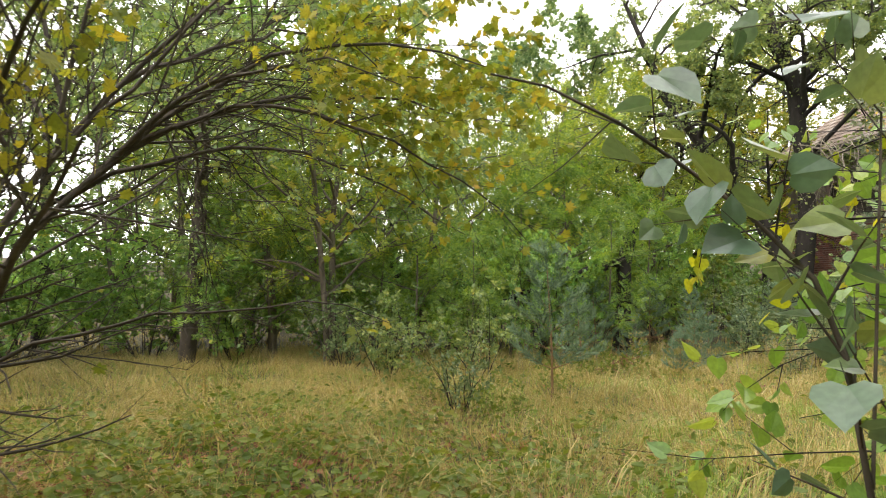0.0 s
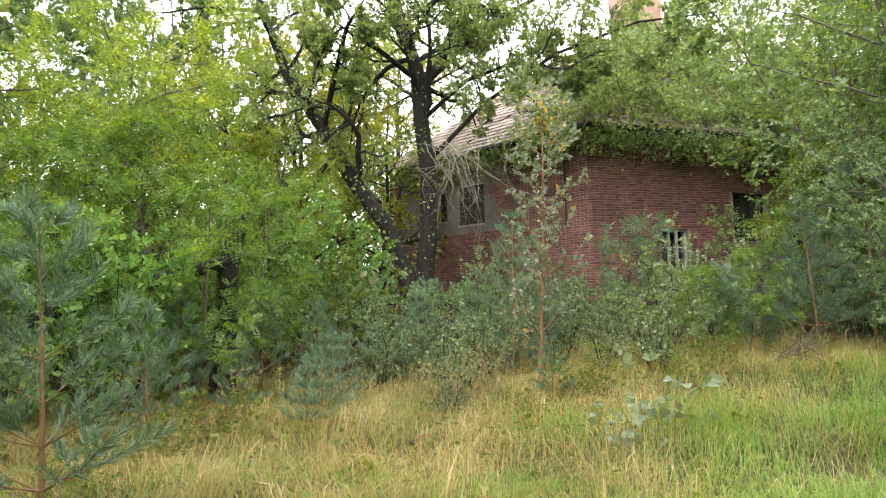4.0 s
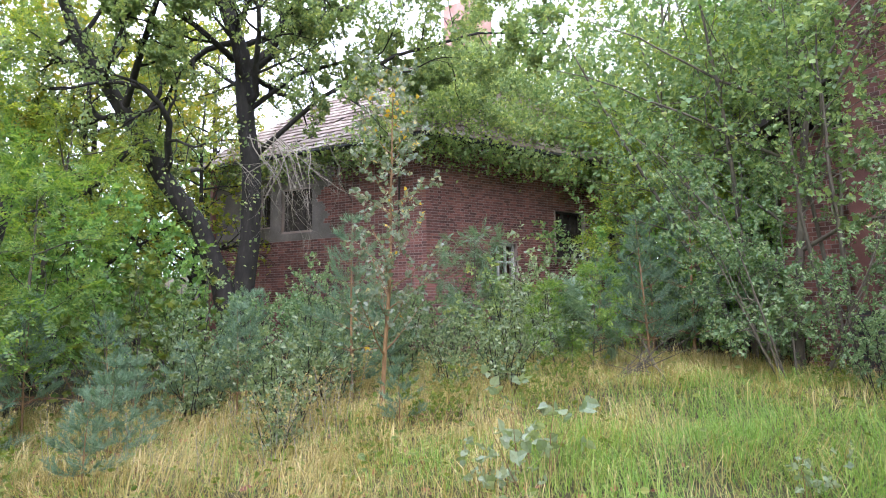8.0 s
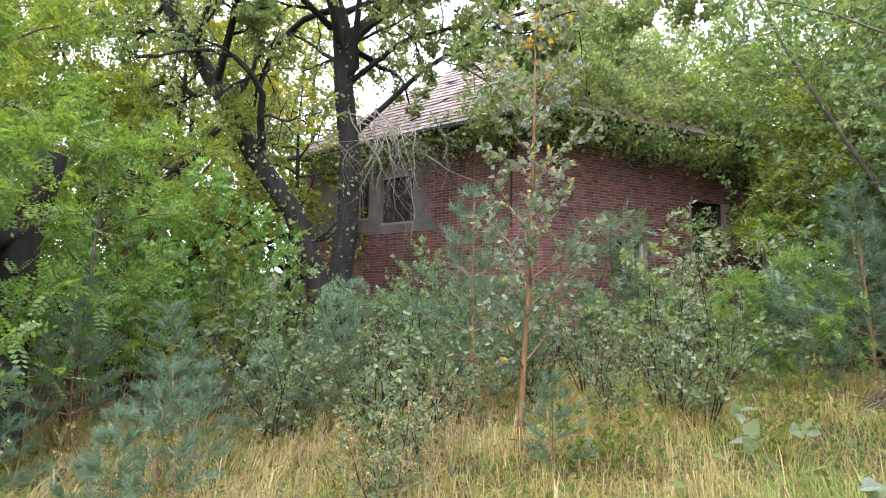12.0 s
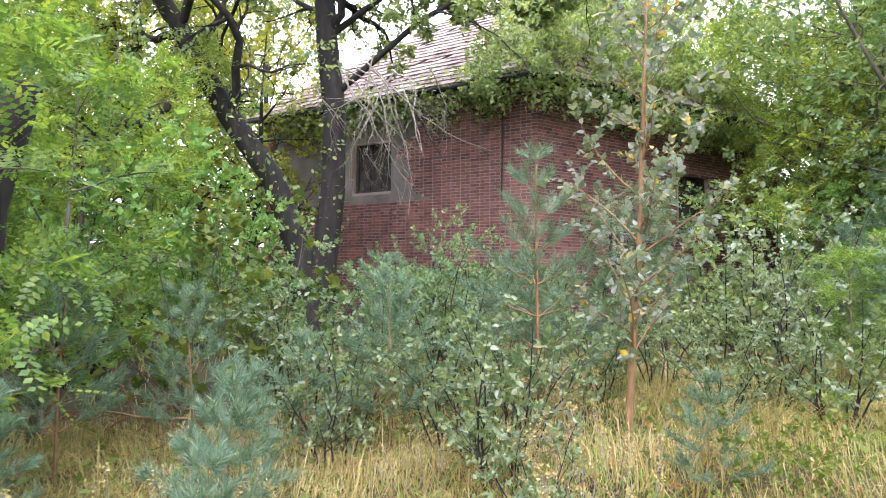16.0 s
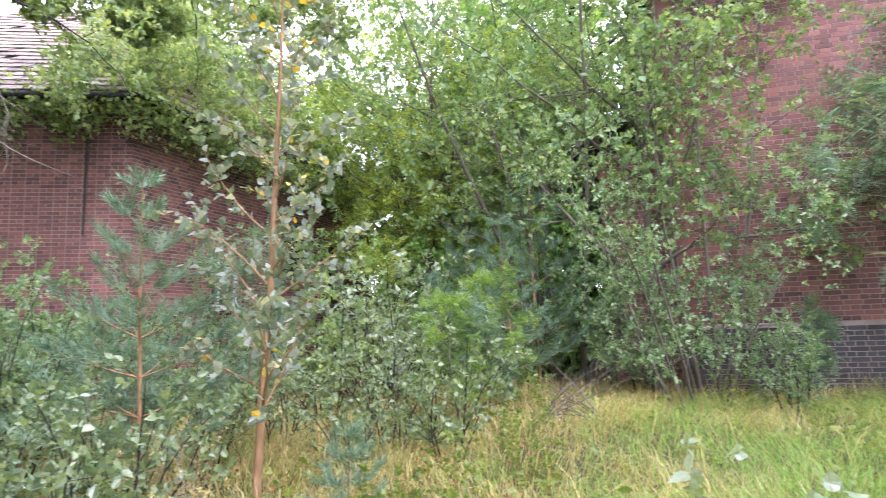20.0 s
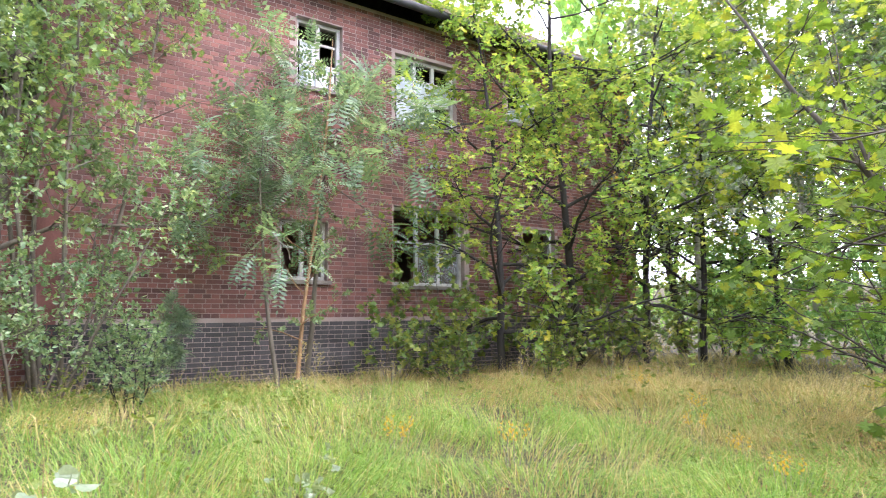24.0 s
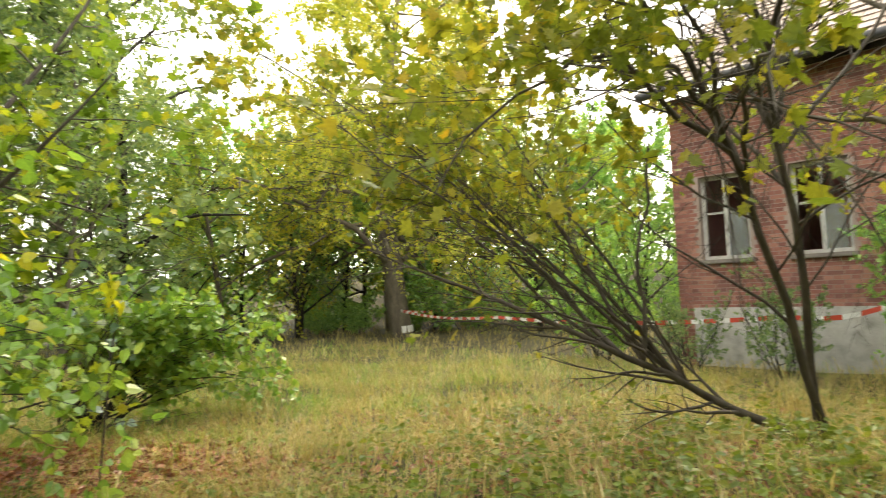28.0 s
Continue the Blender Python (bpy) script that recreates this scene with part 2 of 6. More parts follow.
M_BRICK = rough_mat("red_brick", [(0.1, (0.090, 0.044, 0.041)), (0.4, (0.179, 0.079, 0.067)), (0.7, (0.281, 0.118, 0.095)), (0.95, (0.396, 0.197, 0.154))], 1.1, 0.9, 0.5, 45, per_piece=0.35, island=0.5)
M_MORTAR = rough_mat("mortar", [(0.2, (0.24, 0.18, 0.16)), (0.6, (0.38, 0.3, 0.27)), (0.9, (0.5, 0.43, 0.39))], 2, 0.95, 0.5, 50)
M_PLINTH = rough_mat("grey_plinth_brick", [(0.1, (0.03, 0.029, 0.031)), (0.5, (0.075, 0.071, 0.073)), (0.9, (0.145, 0.14, 0.14))], 1.5, 0.9, 0.5, 45, per_piece=0.3, island=0.4)
M_RENDER = rough_mat("stained_render", [(0.15, (0.09, 0.078, 0.07)), (0.5, (0.2, 0.175, 0.158)), (0.9, (0.33, 0.3, 0.275))], 1.6, 0.95, 0.4, 30)
M_TILE = rough_mat("roof_tile", [(0.15, (0.12, 0.085, 0.07)), (0.5, (0.31, 0.24, 0.2)), (0.9, (0.52, 0.47, 0.41))], 1.4, 0.8, 0.4, 40, per_piece=0.4, island=0.4)
M_WOOD = rough_mat("weathered_white_paint", [(0.2, (0.26, 0.25, 0.23)), (0.5, (0.46, 0.45, 0.43)), (0.9, (0.64, 0.64, 0.62))], 5, 0.7, 0.4, 60)
M_DARKWOOD = rough_mat("rotten_dark_wood", [(0.2, (0.02, 0.017, 0.015)), (0.6, (0.06, 0.05, 0.042)), (0.9, (0.12, 0.1, 0.085))], 6, 0.9, 0.5, 50)
M_SOIL = rough_mat("leaf_mould_soil", [(0.15, (0.021, 0.017, 0.009)), (0.45, (0.051, 0.045, 0.018)), (0.7, (0.096, 0.078, 0.030)), (0.95, (0.144, 0.114, 0.054))], 0.7, 0.98, 0.8, 22)
M_METAL = rough_mat("rusty_gutter", [(0.2, (0.03, 0.03, 0.032)), (0.6, (0.07, 0.07, 0.075)), (0.9, (0.14, 0.11, 0.09))], 5, 0.6, 0.2, 40, metal=0.3)
M_TAPE_R = rough_mat("red_tape", [(0.0, (0.5, 0.05, 0.03)), (1.0, (0.65, 0.1, 0.06))], 5, 0.45, 0.1)
M_TAPE_W = rough_mat("white_tape", [(0.0, (0.65, 0.65, 0.65)), (1.0, (0.82, 0.82, 0.8))], 5, 0.45, 0.1)
# grimy upper panes: the sky's pale reflection is put into the colour
M_PANE = rough_mat("grimy_sky_pane", [(0.1, (0.22, 0.26, 0.27)), (0.5, (0.42, 0.47, 0.49)), (0.9, (0.66, 0.7, 0.71))], 3.0, 0.25, 0.05, 25)
M_GLASS, gn, gl = nodes_of("dusty_glass")
gp = gn.new("ShaderNodeBsdfPrincipled")
gp.inputs["Base Color"].default_value = (0.75, 0.8, 0.8, 1)
gp.inputs["Roughness"].default_value, gp.inputs["Transmission Weight"].default_value = 0.12, 0.85
go = gn.new("ShaderNodeOutputMaterial")
gl.new(gp.outputs[0], go.inputs[0])

# ---- building tools ----
def mesh_of(name, V, F, *mats, smooth=False, index=None):
    """A mesh from an array of corners and an array of faces that all have as many corners."""
    V, F = np.asarray(V, dtype=np.float32), np.asarray(F, dtype=np.int32)
    me = bpy.data.meshes.new(name)
    me.vertices.add(len(V))
    me.vertices.foreach_set("co", V.ravel())
    n, k = F.shape
    me.loops.add(n * k)
    me.loops.foreach_set("vertex_index", F.ravel())
    me.polygons.add(n)
    me.polygons.foreach_set("loop_start", np.arange(0, n * k, k, dtype=np.int32))
    me.polygons.foreach_set("loop_total", np.full(n, k, dtype=np.int32))
    me.polygons.foreach_set("use_smooth", np.full(n, smooth, dtype=bool))
    for m in mats:
        me.materials.append(m)
    if index is not None:
        me.polygons.foreach_set("material_index", np.asarray(index, dtype=np.int32))
    me.update(calc_edges=True)
    return me


def put(name, me, parent=None, label="", m=None):
    ob = new(name, me)
    ob.parent = parent
    if m is not None:
        ob.matrix_basis = m
    return tagged(ob, label=label)


def thing(name, label, category, m=None, group="", kind=""):
    ob = new(name)
    ob.empty_display_size = 0.2
    if m is not None:
        ob.matrix_basis = m
    return tagged(ob, label, category, group, kind)


class Soup:
    """Gathers pieces of mesh with the same number of corners a face."""

    def __init__(self):
        self.V, self.F, self.n = [], [], 0

    def add(self, V, F):
        V = np.asarray(V, dtype=float)
        self.V.append(V)
        self.F.append(np.asarray(F) + self.n)
        self.n += len(V)

    def get(self):
        return np.concatenate(self.V), np.concatenate(self.F)


BOX_F = np.array([(0, 3, 2, 1), (4, 5, 6, 7), (0, 1, 5, 4), (1, 2, 6, 5), (2, 3, 7, 6), (3, 0, 4, 7)])


def box(soup, x0, y0, z0, x1, y1, z1, m=None):
    V = np.array([(x0, y0, z0), (x1, y0, z0), (x1, y1, z0), (x0, y1, z0), (x0, y0, z1), (x1, y0, z1), (x1, y1, z1), (x0, y1, z1)], dtype=float)
    if m is not None:
        V = V @ np.array(m.to_3x3()).T + np.array(m.translation)
    soup.add(V, BOX_F)


def tube(soup, pts, rad, sides=6):
    pts, rad = np.asarray(pts, dtype=float), np.asarray(rad, dtype=float)
    n = len(pts)
    d = np.gradient(pts, axis=0)
    d /= np.linalg.norm(d, axis=1, keepdims=True) + 1e-9
    ref = np.array([0.31, 0.95, 0.08]) if abs(d[0][2]) > 0.8 else np.array([0.05, 0.1, 1.0])
    a = np.cross(d, ref)
    a /= np.linalg.norm(a, axis=1, keepdims=True) + 1e-9
    b = np.cross(d, a)
    th = np.arange(sides) * 2 * np.pi / sides
    ring = a[:, None] * np.cos(th)[None, :, None] + b[:, None] * np.sin(th)[None, :, None]
    V = (pts[:, None] + ring * rad[:, None, None]).reshape(-1, 3)
    i, j = np.meshgrid(np.arange(n - 1), np.arange(sides), indexing="ij")
    k = (j + 1) % sides
    soup.add(V, np.stack([i * sides + j, i * sides + k, (i + 1) * sides + k, (i + 1) * sides + j], -1).reshape(-1, 4))


def unit(v):
    return v / (np.linalg.norm(v, axis=-1, keepdims=True) + 1e-9)


def branch(rng, start, way, length, r, wob=0.15, up=0.0, steps=7, tip=0.15):
    x, y, z = (float(c) for c in start)
    dx, dy, dz = (float(c) for c in way)
    k = 1.0 / (math.sqrt(dx * dx + dy * dy + dz * dz) + 1e-9)
    dx, dy, dz = dx * k, dy * k, dz * k
    pts, st = [(x, y, z)], length / steps
    for a, b, c in rng.normal(0, wob, (steps, 3)).tolist():
        dx, dy, dz = dx + a, dy + b, dz + c + up / steps
        k = 1.0 / (math.sqrt(dx * dx + dy * dy + dz * dz) + 1e-9)
        dx, dy, dz = dx * k, dy * k, dz * k
        x, y, z = x + dx * st, y + dy * st, z + dz * st
        pts.append((x, y, z))
    return np.array(pts), r * np.linspace(1, tip, steps + 1) ** 0.9


def along(pts, t):
    s = t * (len(pts) - 1)
    i = min(int(s), len(pts) - 2)
    v = pts[i + 1] - pts[i]
    return pts[i] + v * (s - i), v / (math.sqrt(v @ v) + 1e-9)


def off_way(rng, d, angle, turn):
    x, y, z = (float(c) for c in d)
    p, q, r = (0.3, 0.2, 1.0) if abs(z) < 0.9 else (1.0, 0.2, 0.1)
    ax, ay, az = y * r - z * q, z * p - x * r, x * q - y * p
    k = 1.0 / (math.sqrt(ax * ax + ay * ay + az * az) + 1e-9)
    ax, ay, az = ax * k, ay * k, az * k
    bx, by, bz = y * az - z * ay, z * ax - x * az, x * ay - y * ax
    c, s_ = math.cos(angle), math.sin(angle)
    u, v = math.cos(turn) * s_, math.sin(turn) * s_
    return np.array([x * c + ax * u + bx * v, y * c + ay * u + by * v, z * c + az * u + bz * v])


def grow(rng, trunk, rad, levels):
    """Limbs on a trunk, level by level: dicts with n (a limb), start, angle, length (of the parent's), wob, up. Gives all limbs and the last twigs."""
    limbs, last = [(trunk, rad)], [(trunk, rad)]
    for lv in levels:
        fresh = []
        for pts, rr in last:
            size = np.linalg.norm(np.diff(pts, axis=0), axis=1).sum()
            turn = rng.uniform(0, 6.28)
            for k in range(max(1, int(round(lv["n"] * rng.uniform(0.8, 1.2))))):
                t = lv["start"] + (0.98 - lv["start"]) * (k + rng.uniform(0, 1)) / lv["n"]
                t = min(t, 0.98)
                p, d = along(pts, t)
                turn += 2.4 + rng.normal(0, 0.4)
                w = off_way(rng, d, radians(lv["angle"]) * rng.uniform(0.75, 1.25), turn)
                ln = size * lv["length"] * rng.uniform(0.7, 1.25) * (1.0 - lv.get("taper", 0.5) * t)
                r0 = max(rr[min(int(t * (len(rr) - 1)), len(rr) - 1)] * lv.get("r", 0.55), 0.0025)
                fresh.append(branch(rng, p, w, ln, r0, lv.get("wob", 0.15), lv.get("up", 0.0), lv.get("steps", 6)))
        limbs += fresh
        last = fresh
    return limbs, last


def wood(limbs, least=0.0):
    s = Soup()
    for pts, rad in limbs:
        if rad[0] >= least:
            if rad[0] < 0.007 and len(pts) > 3:
                k = [0, len(pts) // 2, len(pts) - 1]
                pts, rad = pts[k], rad[k]
            tube(s, pts, rad, 9 if rad[0] > 0.09 else 6 if rad[0] > 0.02 else 4 if rad[0] > 0.006 else 3)
    return s.get()


# leaf shapes: corners (across, along, up) and triangles, 1 long
OVAL = (np.array([(0, 0, 0), (0.3, 0.3, 0.05), (0.27, 0.62, 0.04), (0, 1, -0.08), (-0.27, 0.62, 0.04), (-0.3, 0.3, 0.05)]), np.array([(0, 1, 2), (0, 2, 3), (0, 3, 4), (0, 4, 5)]))
DIAMOND = (np.array([(0, 0, 0), (0.36, 0.45, 0.06), (0, 1, -0.06), (-0.36, 0.45, 0.06)]), np.array([(0, 1, 2), (0, 2, 3)]))
HEART = (np.array([(0, 0.1, 0), (0.2, 0.0, 0.03), (0.42, 0.18, 0.06), (0.44, 0.45, 0.05), (0.25, 0.75, 0.01), (0, 1.05, -0.1), (-0.25, 0.75, 0.01), (-0.44, 0.45, 0.05), (-0.42, 0.18, 0.06), (-0.2, 0.0, 0.03)]),
         np.array([(0, i, i + 1) for i in range(1, 9)]))
LOBED = (np.array([(0, 0.3, 0), (0.4, 0.0, 0.03), (0.3, 0.24, 0.03), (0.6, 0.5, 0.0), (0.22, 0.6, 0.03), (0, 1.05, -0.06), (-0.22, 0.6, 0.03), (-0.6, 0.5, 0.0), (-0.3, 0.24, 0.03), (-0.4, 0.0, 0.03)]),
         np.array([(0, i, i + 1) for i in range(1, 9)]))
MAPLE = (np.array([(0, 0.32, 0), (0.12, 0, 0.0), (0.42, -0.02, 0.03), (0.3, 0.22, 0.03), (0.62, 0.42, 0.02), (0.34, 0.5, 0.03), (0.38, 0.72, 0.0), (0.16, 0.66, 0.03), (0, 1.05, -0.06),
                   (-0.16, 0.66, 0.03), (-0.38, 0.72, 0.0), (-0.34, 0.5, 0.03), (-0.62, 0.42, 0.02), (-0.3, 0.22, 0.03), (-0.42, -0.02, 0.03), (-0.12, 0, 0)]),
         np.array([(0, i, i % 15 + 1) for i in range(1, 16)]))


def pinnate(pairs, wide=0.2, droop=0.25):
    V, F = [], []
    for k in range(pairs * 2 + 1):
        y = 0.12 + 0.82 * (k // 2) / pairs
        side = (1 if k % 2 else -1) if k < pairs * 2 else 0
        ln = 0.26 * (1 - 0.45 * abs(2 * y - 0.9))
        ax = np.array([side * 0.94, 0.34 if side else 1.0, -0.15])
        cr = np.array([0.34, -side * 0.94, 0]) if side else np.array([1.0, 0, 0])
        o = np.array([0, y, -droop * y * y])
        n = len(V)
        V += [o, o + ax * ln * 0.5 + cr * ln * wide, o + ax * ln, o + ax * ln * 0.5 - cr * ln * wide]
        F += [(n, n + 1, n + 2), (n, n + 2, n + 3)]
    return np.array(V), np.array(F)


LOCUST = pinnate(6, 0.27)
SUMAC = pinnate(7, 0.2, 0.35)
FERN = pinnate(5, 0.26, 0.2)


def leaves(rng, shape, P, D, size, flat=0.6, spread=0.25, up=(0, 0, 1)):
    """Leaves of one shape at the places P, pointing along D, about as level as flat says."""
    n = len(P)
    T, F = shape
    y = unit(D + rng.normal(0, spread, (n, 3)))
    z = unit(np.array(up) * flat + rng.normal(0, 1 - flat * 0.7, (n, 3)))
    x = unit(np.cross(y, z))
    z = np.cross(x, y)
    s = size * rng.uniform(0.6, 1.25, n)
    V = P[:, None] + s[:, None, None] * (T[None, :, 0, None] * x[:, None] + T[None, :, 1, None] * y[:, None] + T[None, :, 2, None] * z[:, None])
    k = len(T)
    return V.reshape(-1, 3), (F[None] + (np.arange(n) * k)[:, None, None]).reshape(-1, 3)


def on_twigs(rng, twigs, each, start=0.1, out=1.0):
    """Places and ways of leaves that stand off the twigs by turns."""
    P, D = [], []
    ca, sa_ = math.cos(out), math.sin(out)
    k = np.arange(each)
    for pts, _ in twigs:
        turn = rng.uniform(0, 6.28) + 2.4 * (k + 1)
        t = np.minimum(start + (1 - start) * (k + 0.5 * rng.random(each)) / each, 0.99) * (len(pts) - 1)
        i = np.minimum(t.astype(int), len(pts) - 2)
        v = pts[i + 1] - pts[i]
        d = unit(v)
        ref = np.where(np.abs(d[:, 2:]) < 0.9, np.array([[0.3, 0.2, 1.0]]), np.array([[1.0, 0.2, 0.1]]))
        a = np.stack([d[:, 1] * ref[:, 2] - d[:, 2] * ref[:, 1], d[:, 2] * ref[:, 0] - d[:, 0] * ref[:, 2], d[:, 0] * ref[:, 1] - d[:, 1] * ref[:, 0]], 1)
        a = unit(a)
        b = np.stack([d[:, 1] * a[:, 2] - d[:, 2] * a[:, 1], d[:, 2] * a[:, 0] - d[:, 0] * a[:, 2], d[:, 0] * a[:, 1] - d[:, 1] * a[:, 0]], 1)
        P.append(pts[i] + v * (t - i)[:, None])
        D.append(d * ca + (a * np.cos(turn)[:, None] + b * np.sin(turn)[:, None]) * sa_)
    return np.concatenate(P), np.concatenate(D)


def plant(name, label, category, limbs, bark, LV, LF, leaf, least=0.0, crown="crown", trunk="trunk", group="", kind=""):
    ob = thing(name, label, category, group=group, kind=kind)
    V, F = wood(limbs, least)
    put(trunk, mesh_of(trunk, V, F, bark, smooth=True), ob)
    if len(LV):
        put(crown, mesh_of(crown, LV, LF, leaf), ob)
    return ob


def at(x, y, scale=1.0, turn=0.0, tilt=0.0, z=0.0):
    return Matrix.LocRotScale((x, y, z + float(ground_z(x, y))), Euler((radians(tilt), 0, radians(turn))), (scale, scale, scale))

# ---- ground ----
def ground_z(x, y):
    """Gentle humps; the ground rises a little towards the houses in the east."""
    k = np.clip((x - 5.0) / 5.0, 0, 1)
    rise = 0.32 * k * k * (3 - 2 * k) + 0.3 * np.exp(-((x - 11.0) ** 2 + (y - 8.8) ** 2) / 5.0)
    bank = np.clip((np.hypot(x - 2.0, y - 3.0) - 25.0) / 14.0, 0, 1)
    rise = rise + 3.2 * bank * bank * (3 - 2 * bank)
    return rise + 0.05 * np.sin(x * 0.9 + 1.3) * np.cos(y * 0.7) + 0.03 * np.sin(x * 2.1 + y * 1.7)


g = np.concatenate([np.linspace(-400, -32, 12), np.linspace(-30, 36, 133), np.linspace(40, 400, 12)])
gx, gy = np.meshgrid(g, g, indexing="ij")
gn_ = len(g)
gi, gj = np.meshgrid(np.arange(gn_ - 1), np.arange(gn_ - 1), indexing="ij")
GF = np.stack([gi * gn_ + gj, (gi + 1) * gn_ + gj, (gi + 1) * gn_ + gj + 1, gi * gn_ + gj + 1], -1).reshape(-1, 4)
ground = put("ground", mesh_of("ground", np.stack([gx, gy, ground_z(gx, gy)], -1).reshape(-1, 3), GF, M_SOIL, smooth=True))
tagged(ground, "soil with dry grass roots and leaf mould", "ground", kind="structure")

# ---- the derelict brick houses ----
COURSE = 0.077
BRICK_F = np.array([(4, 5, 6, 7), (0, 1, 5, 4), (1, 2, 6, 5), (3, 0, 4, 7), (0, 3, 2, 1)])


def wall_frame(ax, ay, bx, by, z=0.0):
    """Local x runs along the wall from a to b, y into the house, z up."""
    u = unit(np.array([bx - ax, by - ay, 0.0]))
    return Matrix(((u[0], -u[1], 0, ax), (u[1], u[0], 0, ay), (0, 0, 1, z), (0, 0, 0, 1))), math.hypot(bx - ax, by - ay)


def clear(openings, x0, x1, z0, z1):
    return all(x1 <= a or x0 >= b or z1 <= c or z0 >= d for a, b, c, d in openings)


def slab(length, z0, z1, thick, openings):
    """A wall with openings as one closed shell."""
    xs = sorted({0.0, length, *[v for o in openings for v in o[:2]]})
    zs = sorted({z0, z1, *[v for o in openings for v in o[2:] if z0 < v < z1]})
    nx, nz = len(xs), len(zs)
    V = np.array([(x, y, z) for y in (0.0, thick) for x in xs for z in zs])
    full = {(i, k) for i in range(nx - 1) for k in range(nz - 1) if clear(openings, xs[i], xs[i + 1], zs[k], zs[k + 1])}
    v = lambda y, i, k: (y * nx + i) * nz + k
    F = []
    for i, k in full:
        F += [(v(0, i, k), v(0, i + 1, k), v(0, i + 1, k + 1), v(0, i, k + 1)), (v(1, i, k), v(1, i, k + 1), v(1, i + 1, k + 1), v(1, i + 1, k))]
        for (di, dk), (p, q) in (((-1, 0), ((i, k + 1), (i, k))), ((1, 0), ((i + 1, k), (i + 1, k + 1))), ((0, -1), ((i, k), (i + 1, k))), ((0, 1), ((i + 1, k + 1), (i, k + 1)))):
            if (i + di, k + dk) not in full:
                F.append((v(0, *p), v(1, *p), v(1, *q), v(0, *q)))
    return V, np.array(F)


def bricks(rng, length, z0, z1, openings, keep=None, skip=lambda x, z: False):
    """Courses of stretchers and headers by turns. Gives one joined mesh and the places of the pieces in the stretch keep."""
    s, single = Soup(), []
    n = int((z1 - z0) / COURSE)
    for k in range(n):
        z = z0 + k * COURSE + 0.006
        w = 0.25 if k % 2 else 0.12
        x = -0.06 if k % 2 else 0.0
        while x < length - 0.02:
            a, b = max(x, 0), min(x + w, length)
            if b - a > 0.04 and clear(openings, a, b, z, z + 0.065) and not skip((a + b) / 2, z):
                d = -0.004 - 0.005 * rng.random()
                if keep and keep[0] < a and b < keep[1] and keep[2] < z < keep[3] and b - a > w - 0.01:
                    single.append((w, a, d, z))
                else:
                    V = np.array([(a, d, z), (b, d, z), (b, 0.02, z), (a, 0.02, z), (a, d, z + 0.065), (b, d, z + 0.065), (b, 0.02, z + 0.065), (a, 0.02, z + 0.065)])
                    s.add(V, BRICK_F)
            x += w + 0.013
    return s.get(), single


def brick_mesh(w, mat):
    bm = bmesh.new()
    bmesh.ops.create_cube(bm, size=1.0, matrix=Matrix.Translation((w / 2, 0.014, 0.0325)) @ Matrix.Diagonal((w, 0.028, 0.065, 1)))
    bmesh.ops.bevel(bm, geom=[e for e in bm.edges if all(v.co.y < 0.01 for v in e.verts)], offset=0.004, segments=1, affect="EDGES")
    me = bpy.data.meshes.new("brick")
    bm.to_mesh(me)
    bm.free()
    me.materials.append(mat)
    return me


LATER = []


def brick_wall(house, rng, name, frame_m, length, z0, z1, openings, mat, keep=None, thick=0.38, label="", skip=lambda x, z: False, mortar=None):
    w = put(name, mesh_of(name, *slab(length, z0, z1, thick, openings), mortar or M_MORTAR), house, label, frame_m)
    (V, F), single = bricks(rng, length, z0, z1, openings, keep, skip)
    tagged(put("brickwork", mesh_of("brickwork", V, F, mat), w), kind="stuff")
    LATER.append((w, single, mat))
    return w


